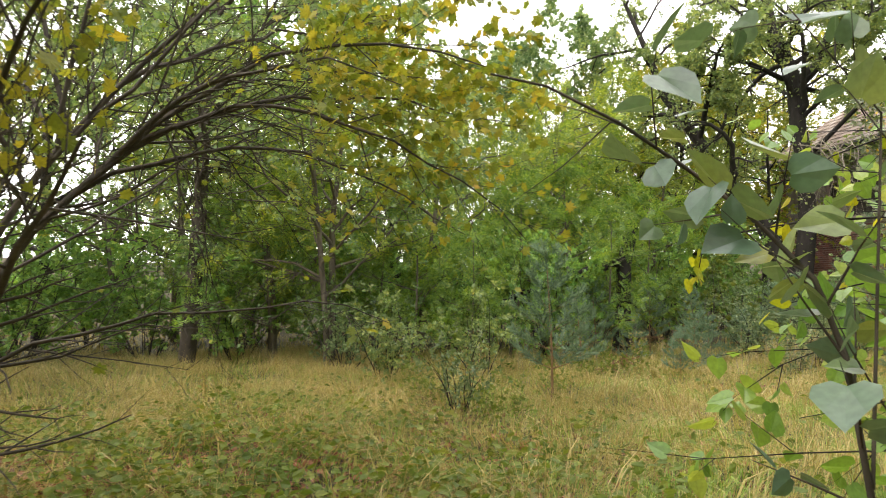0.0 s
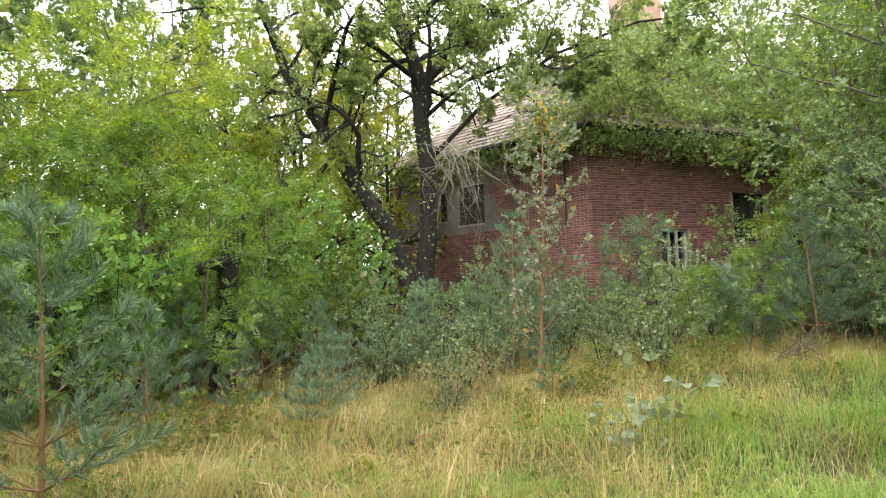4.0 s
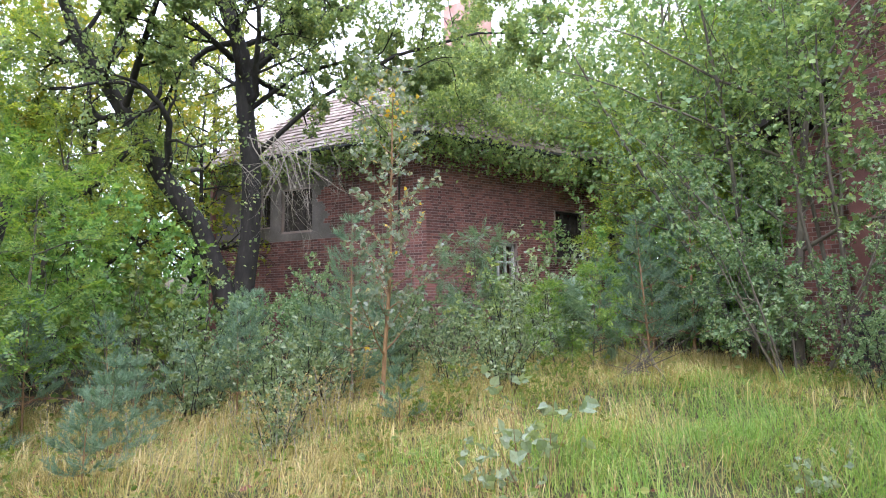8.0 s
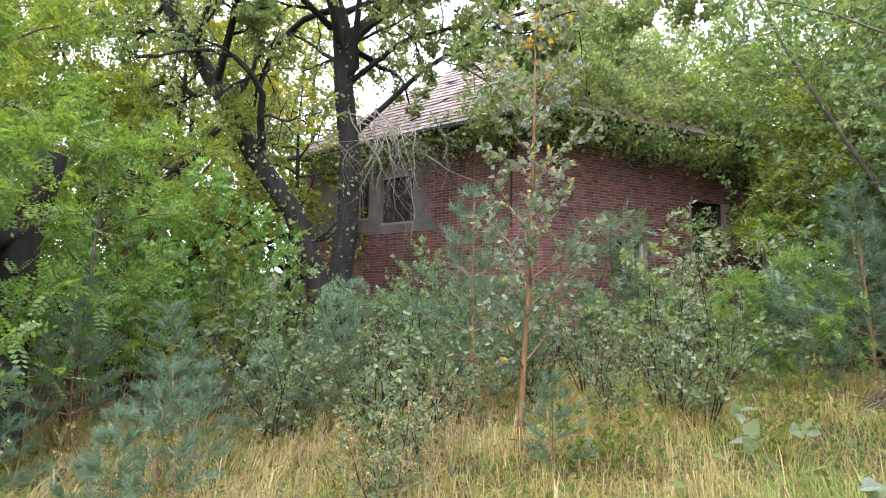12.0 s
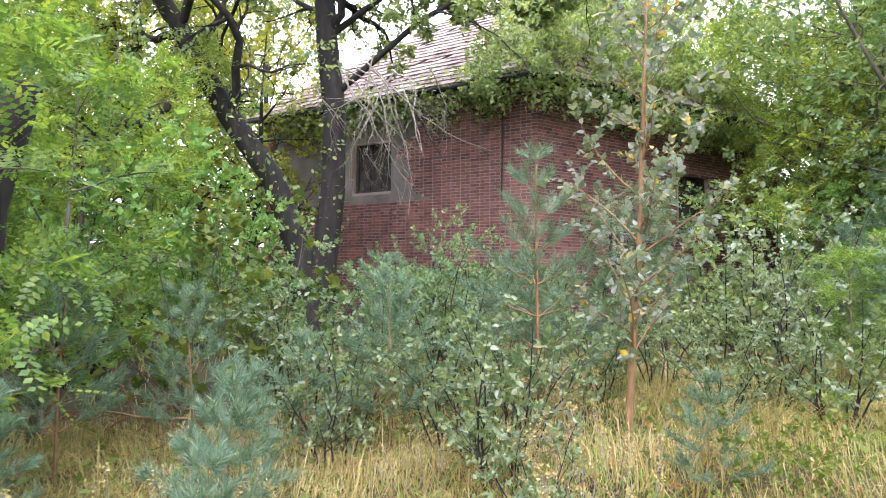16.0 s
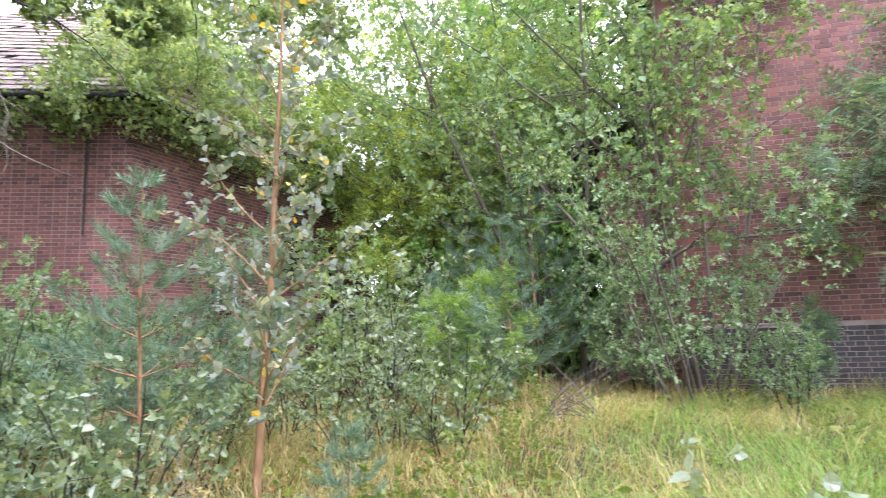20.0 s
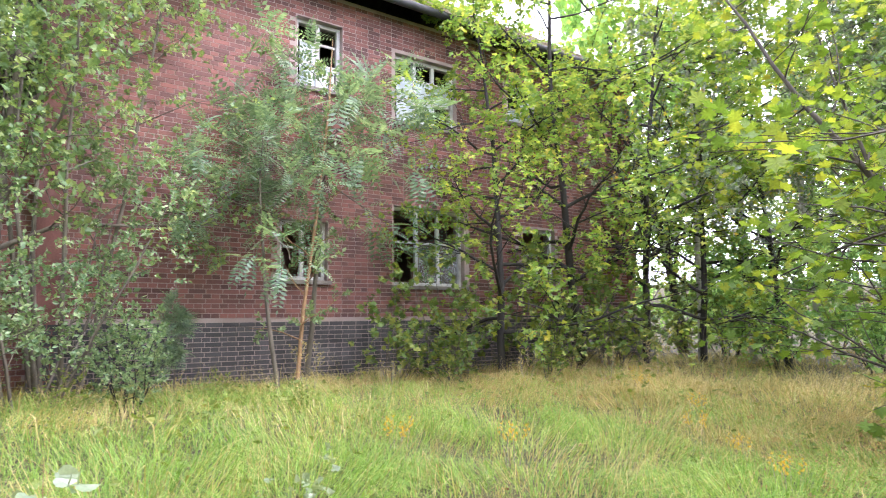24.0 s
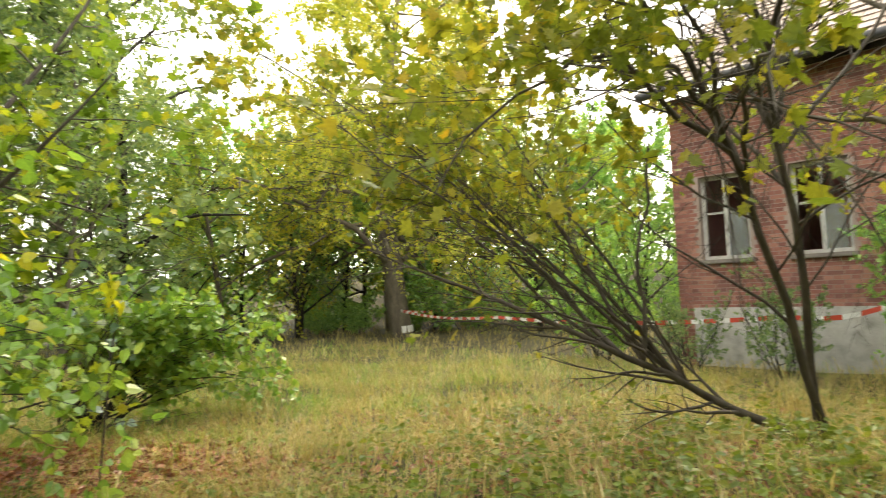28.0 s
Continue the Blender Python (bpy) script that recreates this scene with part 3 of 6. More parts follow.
def window(house, m, x0, x1, z0, z1, mullions=1, broken=(), dark=False, depth=0.12, sill=True, bars=1, boards=False, sky_pane=False):
    """A casement in an opening: frame, glazing bars, panes, sill."""
    mat = M_DARKWOOD if dark else M_WOOD
    f = 0.07
    s = Soup()
    box(s, x0 + 0.004, depth, z0 + 0.004, x0 + f, depth + 0.07, z1 - 0.004)
    box(s, x1 - f, depth, z0 + 0.004, x1 - 0.004, depth + 0.07, z1 - 0.004)
    box(s, x0 + f, depth + 0.003, z0 + 0.004, x1 - f, depth + 0.067, z0 + f)
    box(s, x0 + f, depth + 0.003, z1 - f, x1 - f, depth + 0.067, z1 - 0.004)
    win = put("window", mesh_of("window", *s.get(), mat), house, "window with flaking paint and missing panes" if not dark else "dark rotten window", m)
    n = mullions + 1
    cell = (x1 - x0 - 2 * f) / n
    for i in range(1, n):
        s = Soup()
        xc = x0 + f + cell * i
        box(s, xc - 0.035, depth - 0.006, z0 + f, xc + 0.035, depth + 0.06, z1 - f)
        put("mullion", mesh_of("mullion", *s.get(), mat), win)
    for i in range(n):
        xa, xb = x0 + f + cell * i + 0.036, x0 + f + cell * (i + 1) - 0.036
        for j in range(bars):
            zc = z0 + (z1 - z0) * (j + 1.25) / (bars + 1.25)
            s = Soup()
            box(s, xa, depth + 0.006, zc - 0.02, xb, depth + 0.05, zc + 0.02)
            put("glazing_bar", mesh_of("glazing_bar", *s.get(), mat), win)
            if (i, j) not in broken:
                s = Soup()
                lo = z0 + f if j == 0 else z0 + (z1 - z0) * (j + 0.25) / (bars + 1.25) + 0.02
                box(s, xa, depth + 0.02, lo, xb, depth + 0.025, zc - 0.021)
                # upper panes are opaque, with grime and a painted sky reflection
                p = put("pane", mesh_of("pane", *s.get(), M_PANE if sky_pane else M_GLASS), win, "grimy glass pane with the sky's pale reflection in its colour" if sky_pane else "dusty glass pane")
                p.visible_shadow = sky_pane
    if boards:
        wide = (x1 - x0 - 2 * f) / 7
        for i in range(7):
            s = Soup()
            a = x0 + f + wide * i
            box(s, a + 0.006, depth + 0.085, z0 + 0.03, a + wide - 0.006, depth + 0.105, z1 - 0.03 - 0.12 * (i % 3 == 1))
            put("board", mesh_of("board", *s.get(), M_DARKWOOD), win)
    if sill:
        s = Soup()
        box(s, x0 - 0.06, -0.07, z0 - 0.07, x1 + 0.06, depth, z0 - 0.002)
        put("sill", mesh_of("sill", *s.get(), M_RENDER), win, "weathered stone sill")
    return win


def tiles(rng, a, b, c, d, wide=0.24, high=0.27, miss=0.0):
    """Rows of overlapping tiles on the slope with the eave a-b and the top d-c."""
    a, b, c, d = (np.array(p, dtype=float) for p in (a, b, c, d))
    s = Soup()
    n = unit(np.cross(b - a, d - a))
    rows = int(np.linalg.norm((c + d) / 2 - (a + b) / 2) / high)
    up = unit((c + d) / 2 - (a + b) / 2)
    for k in range(rows):
        l, r = a + (d - a) * k / rows, b + (c - b) * k / rows
        w = np.linalg.norm(r - l)
        u = unit(r - l)
        m = max(1, int(w / wide))
        for i in range(m):
            if rng.random() < miss:
                continue
            p = l + u * (w * (i + 0.5 * (k % 2) - 0.25) / m) + n * rng.uniform(0.0, 0.012)
            q, t = u * (wide - 0.012), up * (high + 0.07)
            lift = n * 0.045
            base = [p + lift, p + q + lift, p + q + t + n * 0.012, p + t + n * 0.012]
            s.add(np.array([v - n * 0.02 for v in base] + base), BOX_F)
    return s.get()


def roof_deck(s, *corners, thick=0.08):
    c = np.array(corners, dtype=float)
    n = unit(np.cross(c[1] - c[0], c[2] - c[0]))
    s.add(np.concatenate([c - n * thick, c - n * 0.01]), BOX_F)


def plain_walls(house, pts, z1, mat=M_BRICK):
    """The unseen sides that close a house."""
    for (ax, ay), (bx, by) in zip(pts, pts[1:]):
        m, ln = wall_frame(ax, ay, bx, by)
        put("wall", mesh_of("wall", *slab(ln, 0, z1, 0.3, []), mat), house, m=m)


hr = np.random.default_rng(5)

# house behind the oak: corner at C, front to the west, long side to the south
CX, CY = 14.9, 15.9
u1, v1 = unit(np.array([0.192, -0.981])), unit(np.array([8.3, -2.6]))
A1 = np.array([CX, CY]) - u1 * 8.5
B2 = np.array([CX, CY]) + v1 * 9.9
old_house = thing("brick_house", "derelict red brick house with tiled roof behind trees", "house")
m1, L1 = wall_frame(A1[0], A1[1], CX, CY)
EAVE1 = 6.35
op1 = [(3.22, 4.45, 4.0, 5.33), (2.3, 2.74, 4.2, 5.28)]


def render_edge(z):
    """How far the render still reaches along the wall at the height z."""
    return 5.15 + 0.35 * math.sin(z * 2.3) + 0.16 * math.sin(z * 7.1 + 1) + 0.07 * math.sin(z * 19.0)


brick_wall(old_house, hr, "wall", m1, L1, 0, EAVE1, op1, M_BRICK, keep=(5.7, 8.4, 3.3, 4.5), label="red brick wall with stained render remains",
           skip=lambda x, z: x < render_edge(z) - 0.1 and z > 3.7)
s = Soup()
for k in range(34):
    z0 = 3.7 + 0.0755 * k
    cuts = [0.0] + [v for o in sorted(op1) if o[2] < z0 + 0.08 and o[3] > z0 for v in (o[0] - 0.01, o[1] + 0.01)] + [render_edge(z0) + 0.05 * hr.normal()]
    for a, b in zip(cuts[::2], cuts[1::2]):
        if b - a > 0.05:
            box(s, a, -0.016 - 0.003 * hr.random(), z0, b, 0.004, z0 + 0.076)
put("render_patch", mesh_of("render_patch", *s.get(), M_RENDER), old_house, "grey stained render", m1)
window(old_house, m1, *op1[0], mullions=2, broken={(0, 0), (1, 0), (2, 0)}, dark=True, sill=False, boards=True)
window(old_house, m1, *op1[1], mullions=0, broken={(0, 0)}, dark=True, sill=False, boards=True)
s = Soup()
tube(s, [(7.66, -0.05, 6.3), (7.66, -0.05, 5.2), (7.63, -0.05, 3.6)], [0.03, 0.03, 0.022], 6)
put("drain_pipe", mesh_of("drain_pipe", *s.get(), M_DARKWOOD, smooth=True), old_house, "dark broken pipe", m1)
s = Soup()
tube(s, [(5.35, -0.07, 6.1), (5.5, -0.06, 5.5), (6.0, -0.04, 4.75)], [0.02, 0.02, 0.012], 6)
put("cable", mesh_of("cable", *s.get(), M_DARKWOOD, smooth=True), old_house, "loose dark cable hanging down the wall", m1)
m2, L2 = wall_frame(CX, CY, B2[0], B2[1])
op2 = [(5.0, 6.3, 3.1, 4.62), (2.3, 3.3, 2.2, 3.45), (7.3, 8.0, 2.4, 4.3)]
brick_wall(old_house, hr, "wall", m2, L2, 0, EAVE1 - 0.1, op2, M_BRICK, label="shaded red brick wall")
window(old_house, m2, *op2[0], mullions=2, broken={(0, 0), (1, 0), (2, 0)}, dark=True, boards=True)
window(old_house, m2, *op2[1], mullions=2, broken={(0, 0), (1, 0), (2, 0)})
window(old_house, m2, *op2[2], mullions=1, broken={(0, 0), (1, 0)}, dark=True, boards=True)
D3 = A1 + v1 * L2
plain_walls(old_house, [tuple(B2), tuple(D3), tuple(A1)], EAVE1)
top = 10.6
o = 0.45
e = [np.array([CX, CY]) + u1 * o - v1 * o, B2 + u1 * o + v1 * o, D3 - u1 * o + v1 * o, A1 - u1 * o - v1 * o]
ez = EAVE1 + 0.05
E4 = [np.array([*p, ez]) for p in e]
mid_s = np.array([*((e[0] + e[1]) / 2 - u1 * 3.6), top])
mid_n = np.array([*((e[2] + e[3]) / 2 + u1 * 2.6), top])
s = Soup()
roof_deck(s, E4[3], E4[0], mid_s, mid_n)
roof_deck(s, E4[1], E4[2], mid_n, mid_s)
roof_deck(s, E4[0], E4[1], mid_s, mid_s + np.array([0.01, 0, 0]))
roof_deck(s, E4[2], E4[3], mid_n, mid_n + np.array([-0.01, 0, 0]))
roof = put("roof", mesh_of("roof", *s.get(), M_DARKWOOD), old_house, "hipped roof of old clay tiles")
tagged(put("roof_tiles", mesh_of("roof_tiles", *tiles(hr, E4[3], E4[0], mid_s, mid_n, miss=0.03), M_TILE), roof), kind="stuff")
tagged(put("roof_tiles", mesh_of("roof_tiles", *tiles(hr, E4[0], E4[1], mid_s + np.array([0.02, 0, 0]), mid_s, miss=0.05), M_TILE), roof), kind="stuff")
for k, (p, q) in enumerate(((E4[3], E4[0]), (E4[0], E4[1]))):
    s = Soup()
    t = np.linspace(0, 1, 12)[:, None]
    tube(s, p + (q - p) * t + np.array([0, 0, -0.05]), np.full(12, 0.06), 8)
    put("gutter", mesh_of("gutter", *s.get(), M_METAL, smooth=True), old_house)
s = Soup()
cx, cy = 21.4, 19.0
box(s, -0.9, -0.6, 9.0, 0.9, 0.6, 13.5, pose(cx, cy, 0, 0, 0, 5))
chim = put("chimney", mesh_of("chimney", *s.get(), M_PALEBRICK), old_house, "tall pale red brick chimney")

# two-storey house beside the meadow
RA, RB = np.array([13.28, 5.82]), np.array([10.9, -6.9])
side_house = thing("brick_house", "two-storey derelict red brick house on a grey plinth", "house")
m3, L3 = wall_frame(*RA, *RB)
EAVE3, PL = 7.45, 1.45
wins = [(3.5, 4.38, 2.1, 3.15), (5.75, 7.45, 2.05, 3.6), (9.1, 10.1, 2.1, 3.4), (3.75, 4.65, 5.6, 6.9), (5.8, 7.3, 5.3, 6.7), (8.75, 9.7, 5.8, 6.75)]
brick_wall(side_house, hr, "plinth", m3, L3, 0, PL, [], M_PLINTH, keep=(1.2, 3.4, 0.3, 1.3), thick=0.42, label="grey weathered brick plinth")
m3u = m3 @ Matrix.Translation((0, 0.035, 0))
brick_wall(side_house, hr, "wall", m3u, L3, PL + 0.002, EAVE3, wins, M_BRICK, keep=(0.6, 3.3, 3.4, 4.6), label="red brick wall, sunlit above")
for k, wv in enumerate(wins):
    window(side_house, m3u, *wv, mullions=2 if wv[1] - wv[0] > 1.3 else 1, broken=({(0, 0), (1, 0), (2, 0)}, {(0, 0)}, {(1, 0)}, {(1, 1)}, {(2, 0)}, {(0, 1)})[k], bars=2 if k > 2 else 1, sky_pane=k > 2)
RC, RD = RB + np.array([0.983, -0.185]) * 9, RA + np.array([0.983, -0.185]) * 9
plain_walls(side_house, [tuple(RB), tuple(RC), tuple(RD), tuple(RA)], EAVE3)
m3w = m3 @ Matrix.Translation((-1.1, 0.3, 0))
brick_wall(side_house, hr, "wing_wall", m3w, 1.09, 0, 4.4, [], M_BRICK, label="low brick wing wall")
s = Soup()
ms = m3w @ Matrix.Translation((-0.35, -0.35, 4.35)) @ Matrix.Rotation(-math.atan2(1.0, 2.0), 4, "Y")
box(s, 0, 0, 0.1, 1.62, 4.0, 0.2, ms)
put("wing_roof", mesh_of("wing_roof", *s.get(), M_DARKWOOD), side_house, "dark lean-to roof of the wing")
uu, vv = unit(RB - RA), np.array([0.983, -0.185])
f_ = [RA - uu * 0.4 - vv * 0.5, RB + uu * 0.4 - vv * 0.5, RC + uu * 0.4 + vv * 0.5, RD - uu * 0.4 + vv * 0.5]
F4 = [np.array([*p, EAVE3 + 0.05]) for p in f_]
r0 = np.array([*((f_[0] + f_[3]) / 2 + uu * 3), 11.0])
r1 = np.array([*((f_[1] + f_[2]) / 2 - uu * 3), 11.0])
s = Soup()
roof_deck(s, F4[0], F4[1], r1, r0)
roof_deck(s, F4[2], F4[3], r0, r1)
roof_deck(s, F4[1], F4[2], r1, r1 + np.array([0, 0.01, 0]))
roof_deck(s, F4[3], F4[0], r0, r0 + np.array([0, 0.01, 0]))
roof3 = put("roof", mesh_of("roof", *s.get(), M_DARKWOOD), side_house, "dark hipped tile roof")
tagged(put("roof_tiles", mesh_of("roof_tiles", *tiles(hr, F4[0], F4[1], r1, r0, 0.3, 0.35), M_TILE), roof3), kind="stuff")
s = Soup()
t = np.linspace(0, 1, 12)[:, None]
tube(s, F4[0] + (F4[1] - F4[0]) * t + np.array([0, 0, -0.03]), np.full(12, 0.08), 8)
put("gutter", mesh_of("gutter", *s.get(), M_METAL, smooth=True), side_house)

# third house across the meadow, west
third = thing("brick_house", "red brick house with white windows behind barrier tape", "house")
T0, T1_ = np.array([-9.4, 0.9]), np.array([-9.9, 12.5])
m4, L4 = wall_frame(*T0, *T1_)
op4 = [(0.5, 1.4, 2.0, 3.6), (2.1, 3.0, 2.0, 3.6), (3.8, 5.0, 2.0, 3.6)]
brick_wall(third, hr, "wall", m4, L4, 0, 5.25, op4, M_BRICK, label="red brick wall")
s = Soup()
box(s, 0.3, -0.06, 0, L4 - 0.3, 0.004, 1.1)
put("plinth", mesh_of("plinth", *s.get(), M_WOOD), third, "pale whitewashed plinth", m4)
for wv in op4:
    window(third, m4, *wv, mullions=1, broken={(0, 0)})
u4 = unit(T1_ - T0)
v4 = np.array([-u4[1], u4[0]])
T2, T3 = T1_ + v4 * 8, T0 + v4 * 8
plain_walls(third, [tuple(T1_), tuple(T2), tuple(T3), tuple(T0)], 5.25)
g_ = [T0 - u4 * 0.4 - v4 * 0.5, T1_ + u4 * 0.4 - v4 * 0.5, T2 + u4 * 0.4 + v4 * 0.5, T3 - u4 * 0.4 + v4 * 0.5]
G4 = [np.array([*p, 5.3]) for p in g_]
q0, q1 = np.array([*((g_[0] + g_[3]) / 2), 8.4]), np.array([*((g_[1] + g_[2]) / 2), 8.4])
s = Soup()
roof_deck(s, G4[0], G4[1], q1, q0)
roof_deck(s, G4[2], G4[3], q0, q1)
roof4 = put("roof", mesh_of("roof", *s.get(), M_DARKWOOD), third, "pale tile roof")
tagged(put("roof_tiles", mesh_of("roof_tiles", *tiles(hr, G4[0], G4[1], q1, q0, 0.3, 0.35), M_TILE), roof4), kind="stuff")
s = Soup()
tube(s, G4[0] + (G4[1] - G4[0]) * t, np.full(12, 0.09), 8)
put("gutter", mesh_of("gutter", *s.get(), M_METAL, smooth=True), third, "black gutter")

# ---- trees and bushes ----
def broad_tree(seed, h, r, leaf_shape, leaf_m, bark, label, size=0.12, each=8, n=(9, 5, 5), first=0.3, angle=(55, 45, 45), length=(0.5, 0.5, 0.5), up=0.5, lean=(0.05, 0.0), flat=0.5, name="tree", least=0.0, wob=0.14, low=0.0, limb=0.55):
    rng = np.random.default_rng(seed)
    trunk, rad = branch(rng, (0, 0, -0.1), (lean[0], lean[1], 1), h, r, 0.05, 0.2, 10, 0.12)
    limbs, last = grow(rng, trunk, rad, [dict(n=n[0], start=first, angle=angle[0], length=length[0], up=up, wob=wob, steps=8, taper=0.6, r=limb),
                                         dict(n=n[1], start=0.2, angle=angle[1], length=length[1], up=up * 0.4, wob=wob, r=0.5),
                                         dict(n=n[2], start=0.1, angle=angle[2], length=length[2], up=0.0, wob=wob, r=0.5, steps=4)])
    P, D = on_twigs(rng, last, each)
    if low:
        ok = P[:, 2] > low
        P, D = P[ok], D[ok]
    LV, LF = leaves(rng, leaf_shape, P, D, size, flat)
    return plant(name, label, "tree", limbs, bark, LV, LF, leaf_m, least)


def bush(seed, h, n, leaf_shape, leaf_m, bark, label, size=0.06, each=7, spread=0.7, flat=0.4, twig=0.35, name="bush", cat="bush", per=7, r=0.012, up=0.3, sub=3, least=0.0026):
    rng = np.random.default_rng(seed)
    stems = []
    for k in range(n):
        a = k * 2.4 + rng.normal(0, 0.4)
        tilt = spread * rng.uniform(0.1, 1.0)
        stems.append(branch(rng, (0.12 * math.cos(a), 0.12 * math.sin(a), -0.05), (math.cos(a) * tilt, math.sin(a) * tilt, 1), h * rng.uniform(0.6, 1.05), r, 0.13, up, 7))
    limbs, last = list(stems), []
    for st in stems:
        l2, tw = grow(rng, st[0], st[1], [dict(n=per, start=0.12, angle=50, length=twig, up=0.2, steps=4), dict(n=sub, start=0.2, angle=45, length=0.5, up=0.1, steps=3)])
        limbs += l2[1:]
        last += tw
    P, D = on_twigs(rng, last, each)
    LV, LF = leaves(rng, leaf_shape, P, D, size, flat)
    return plant(name, label, cat, limbs, bark, LV, LF, leaf_m, least, crown="foliage", trunk="stem")


def pine(seed, h, label, spread=0.42, r=0.02, whorls=7, needle=0.09, dens=150, arms=5, first=0.2, full=0.8):
    """Whorls of level branches round a leader, side shoots to both sides, needles like soft brushes on the shoots."""
    rng = np.random.default_rng(seed)
    trunk, rad = branch(rng, (0, 0, -0.05), (0.02, 0.01, 1), h, r, 0.015, 0.1, 10, 0.15)
    limbs, shoots = [(trunk, rad)], []
    for k in range(whorls):
        t = first + (0.95 - first) * k / (whorls - 1)
        p, d = along(trunk, t)
        for j in range(arms):
            a = j * 6.283 / arms + k * 0.9 + rng.normal(0, 0.2)
            ln = spread * h * (1.03 - t) ** full * rng.uniform(0.7, 1.1) + 0.08
            b = branch(rng, p, (math.cos(a), math.sin(a), 0.1 + 0.6 * t), ln, max(r * 0.4 * (1.1 - t), 0.003), 0.05, 0.3, 7)
            limbs.append(b)
            shoots.append((b[0], 0.45))
            for q in range(int(3 + ln * 9)):
                tt = rng.uniform(0.25, 0.97)
                pp, dd = along(b[0], tt)
                turn = rng.choice((-1, 1)) * rng.uniform(0.6, 0.95)
                w = (dd[0] * math.cos(turn) - dd[1] * math.sin(turn), dd[0] * math.sin(turn) + dd[1] * math.cos(turn), dd[2] + rng.normal(0.08, 0.12))
                c = branch(rng, pp, w, (0.05 + ln * 0.3) * (1.15 - 0.55 * tt) * rng.uniform(0.7, 1.2), 0.003, 0.05, 0.3, 4)
                limbs.append(c)
                shoots.append((c[0], 0.05))
    shoots.append((trunk[-4:], 0.0))
    P, D = [], []
    for pts, start in shoots:
        ln = np.linalg.norm(np.diff(pts, axis=0), axis=1).sum() * (1 - start)
        for q in range(int(dens * ln) + 4):
            p, d = along(pts, min(start + (1 - start) * rng.random(), 0.995))
            P.append(p), D.append(off_way(rng, d, rng.uniform(0.3, 0.85), rng.uniform(0, 6.3)))
    shape = (np.array([(-0.035, 0, 0), (0.035, 0, 0), (0, 1, 0.03)]), np.array([(0, 1, 2)]))
    LV, LF = leaves(rng, shape, np.array(P), np.array(D), needle, 0.1, 0.08)
    return plant("pine_sapling", label, "pine", limbs, M_BARK_TAN, LV, LF, M_NEEDLE, 0.0031, crown="crown")


def move(ob, m):
    ob.matrix_basis = m
    return ob


USED = set()


def spot(ob, m, group=""):
    """The first time the plant itself goes there, after that a copy."""
    if ob in USED:
        return copy_thing(ob, m)
    USED.add(ob)
    if group:
        ob["group"] = group
    return move(ob, m)


PATH = np.array([(0, -0.3), (0.07, 1.03), (0.43, 1.99), (0.75, 2.86), (1.68, 4.79), (2.88, 6.6)])


def clear_of_path(P, gap=0.22):
    """Leaves do not hang into the trodden path."""
    d = np.full(len(P), 9.0)
    for a, b in zip(PATH, PATH[1:]):
        t = np.clip(((P[:, :2] - a) @ (b - a)) / ((b - a) @ (b - a)), 0, 1)
        d = np.minimum(d, np.linalg.norm(P[:, :2] - a - t[:, None] * (b - a), axis=1))
    return (d > gap) | (P[:, 2] > 2.0)


def arch(rng, a, b, bow, r, steps=10):
    a, b = np.array(a, dtype=float), np.array(b, dtype=float)
    t = np.linspace(0, 1, steps)[:, None]
    p = a + (b - a) * t + np.array([0, 0, bow]) * 4 * t * (1 - t)
    p[1:] += np.cumsum(rng.normal(0, 0.035, (steps - 1, 3)), axis=0)
    return p, r * np.linspace(1, 0.12, steps)


# old oak with two trunks in front of the house
rng = np.random.default_rng(11)
limbs, last = [], []
tr1 = np.array([(0, 0, -0.1), (0.05, 0.0, 1.5), (0.2, -0.1, 3.0), (0.25, -0.05, 4.6), (0.15, 0.1, 6.0), (0.1, 0.2, 7.6), (-0.3, 0.5, 9.2), (-0.5, 0.7, 11.0), (-0.2, 1.0, 13.0)])
tr2 = np.array([(-0.15, -0.1, -0.1), (-0.4, 0.1, 1.8), (-0.9, 0.3, 3.2), (-1.6, 0.7, 4.3), (-2.3, 1.2, 5.8), (-3.1, 1.8, 7.4), (-3.6, 2.2, 9.2), (-4.2, 2.5, 11.0)])
tr3 = np.array([(0.12, 0.15, 7.2), (0.8, 0.0, 7.9), (1.0, -0.4, 8.9), (1.6, -0.9, 9.7), (2.2, -1.6, 10.4), (2.5, -2.1, 11.6)])
tr4 = np.array([(0.2, 0.0, 6.2), (1.1, -0.7, 7.2), (2.0, -1.5, 7.6), (2.8, -2.4, 7.4), (3.4, -3.2, 6.9)])
tr5 = np.array([(0.2, 0.0, 4.9), (1.2, -1.4, 6.4), (2.4, -2.9, 7.5), (3.6, -4.6, 8.0), (4.4, -6.2, 7.8)])
tr6 = np.array([(0.1, 0.1, 7.0), (1.6, -1.0, 8.8), (3.2, -2.4, 9.8), (4.6, -4.2, 10.2), (5.4, -6.0, 9.8)])
tr7 = np.array([(-2.3, 1.2, 5.8), (-2.4, 0.2, 7.0), (-2.6, -0.9, 7.8), (-2.7, -2.0, 8.0)])
rd = [np.array([0.33, 0.27, 0.24, 0.23, 0.22, 0.2, 0.16, 0.11, 0.05]), np.array([0.3, 0.25, 0.22, 0.2, 0.17, 0.14, 0.1, 0.05]), np.array([0.15, 0.13, 0.11, 0.09, 0.07, 0.04]), np.array([0.07, 0.055, 0.045, 0.03, 0.015]), np.array([0.07, 0.055, 0.045, 0.03, 0.015]), np.array([0.08, 0.065, 0.05, 0.03, 0.015]), np.array([0.09, 0.07, 0.05, 0.02])]
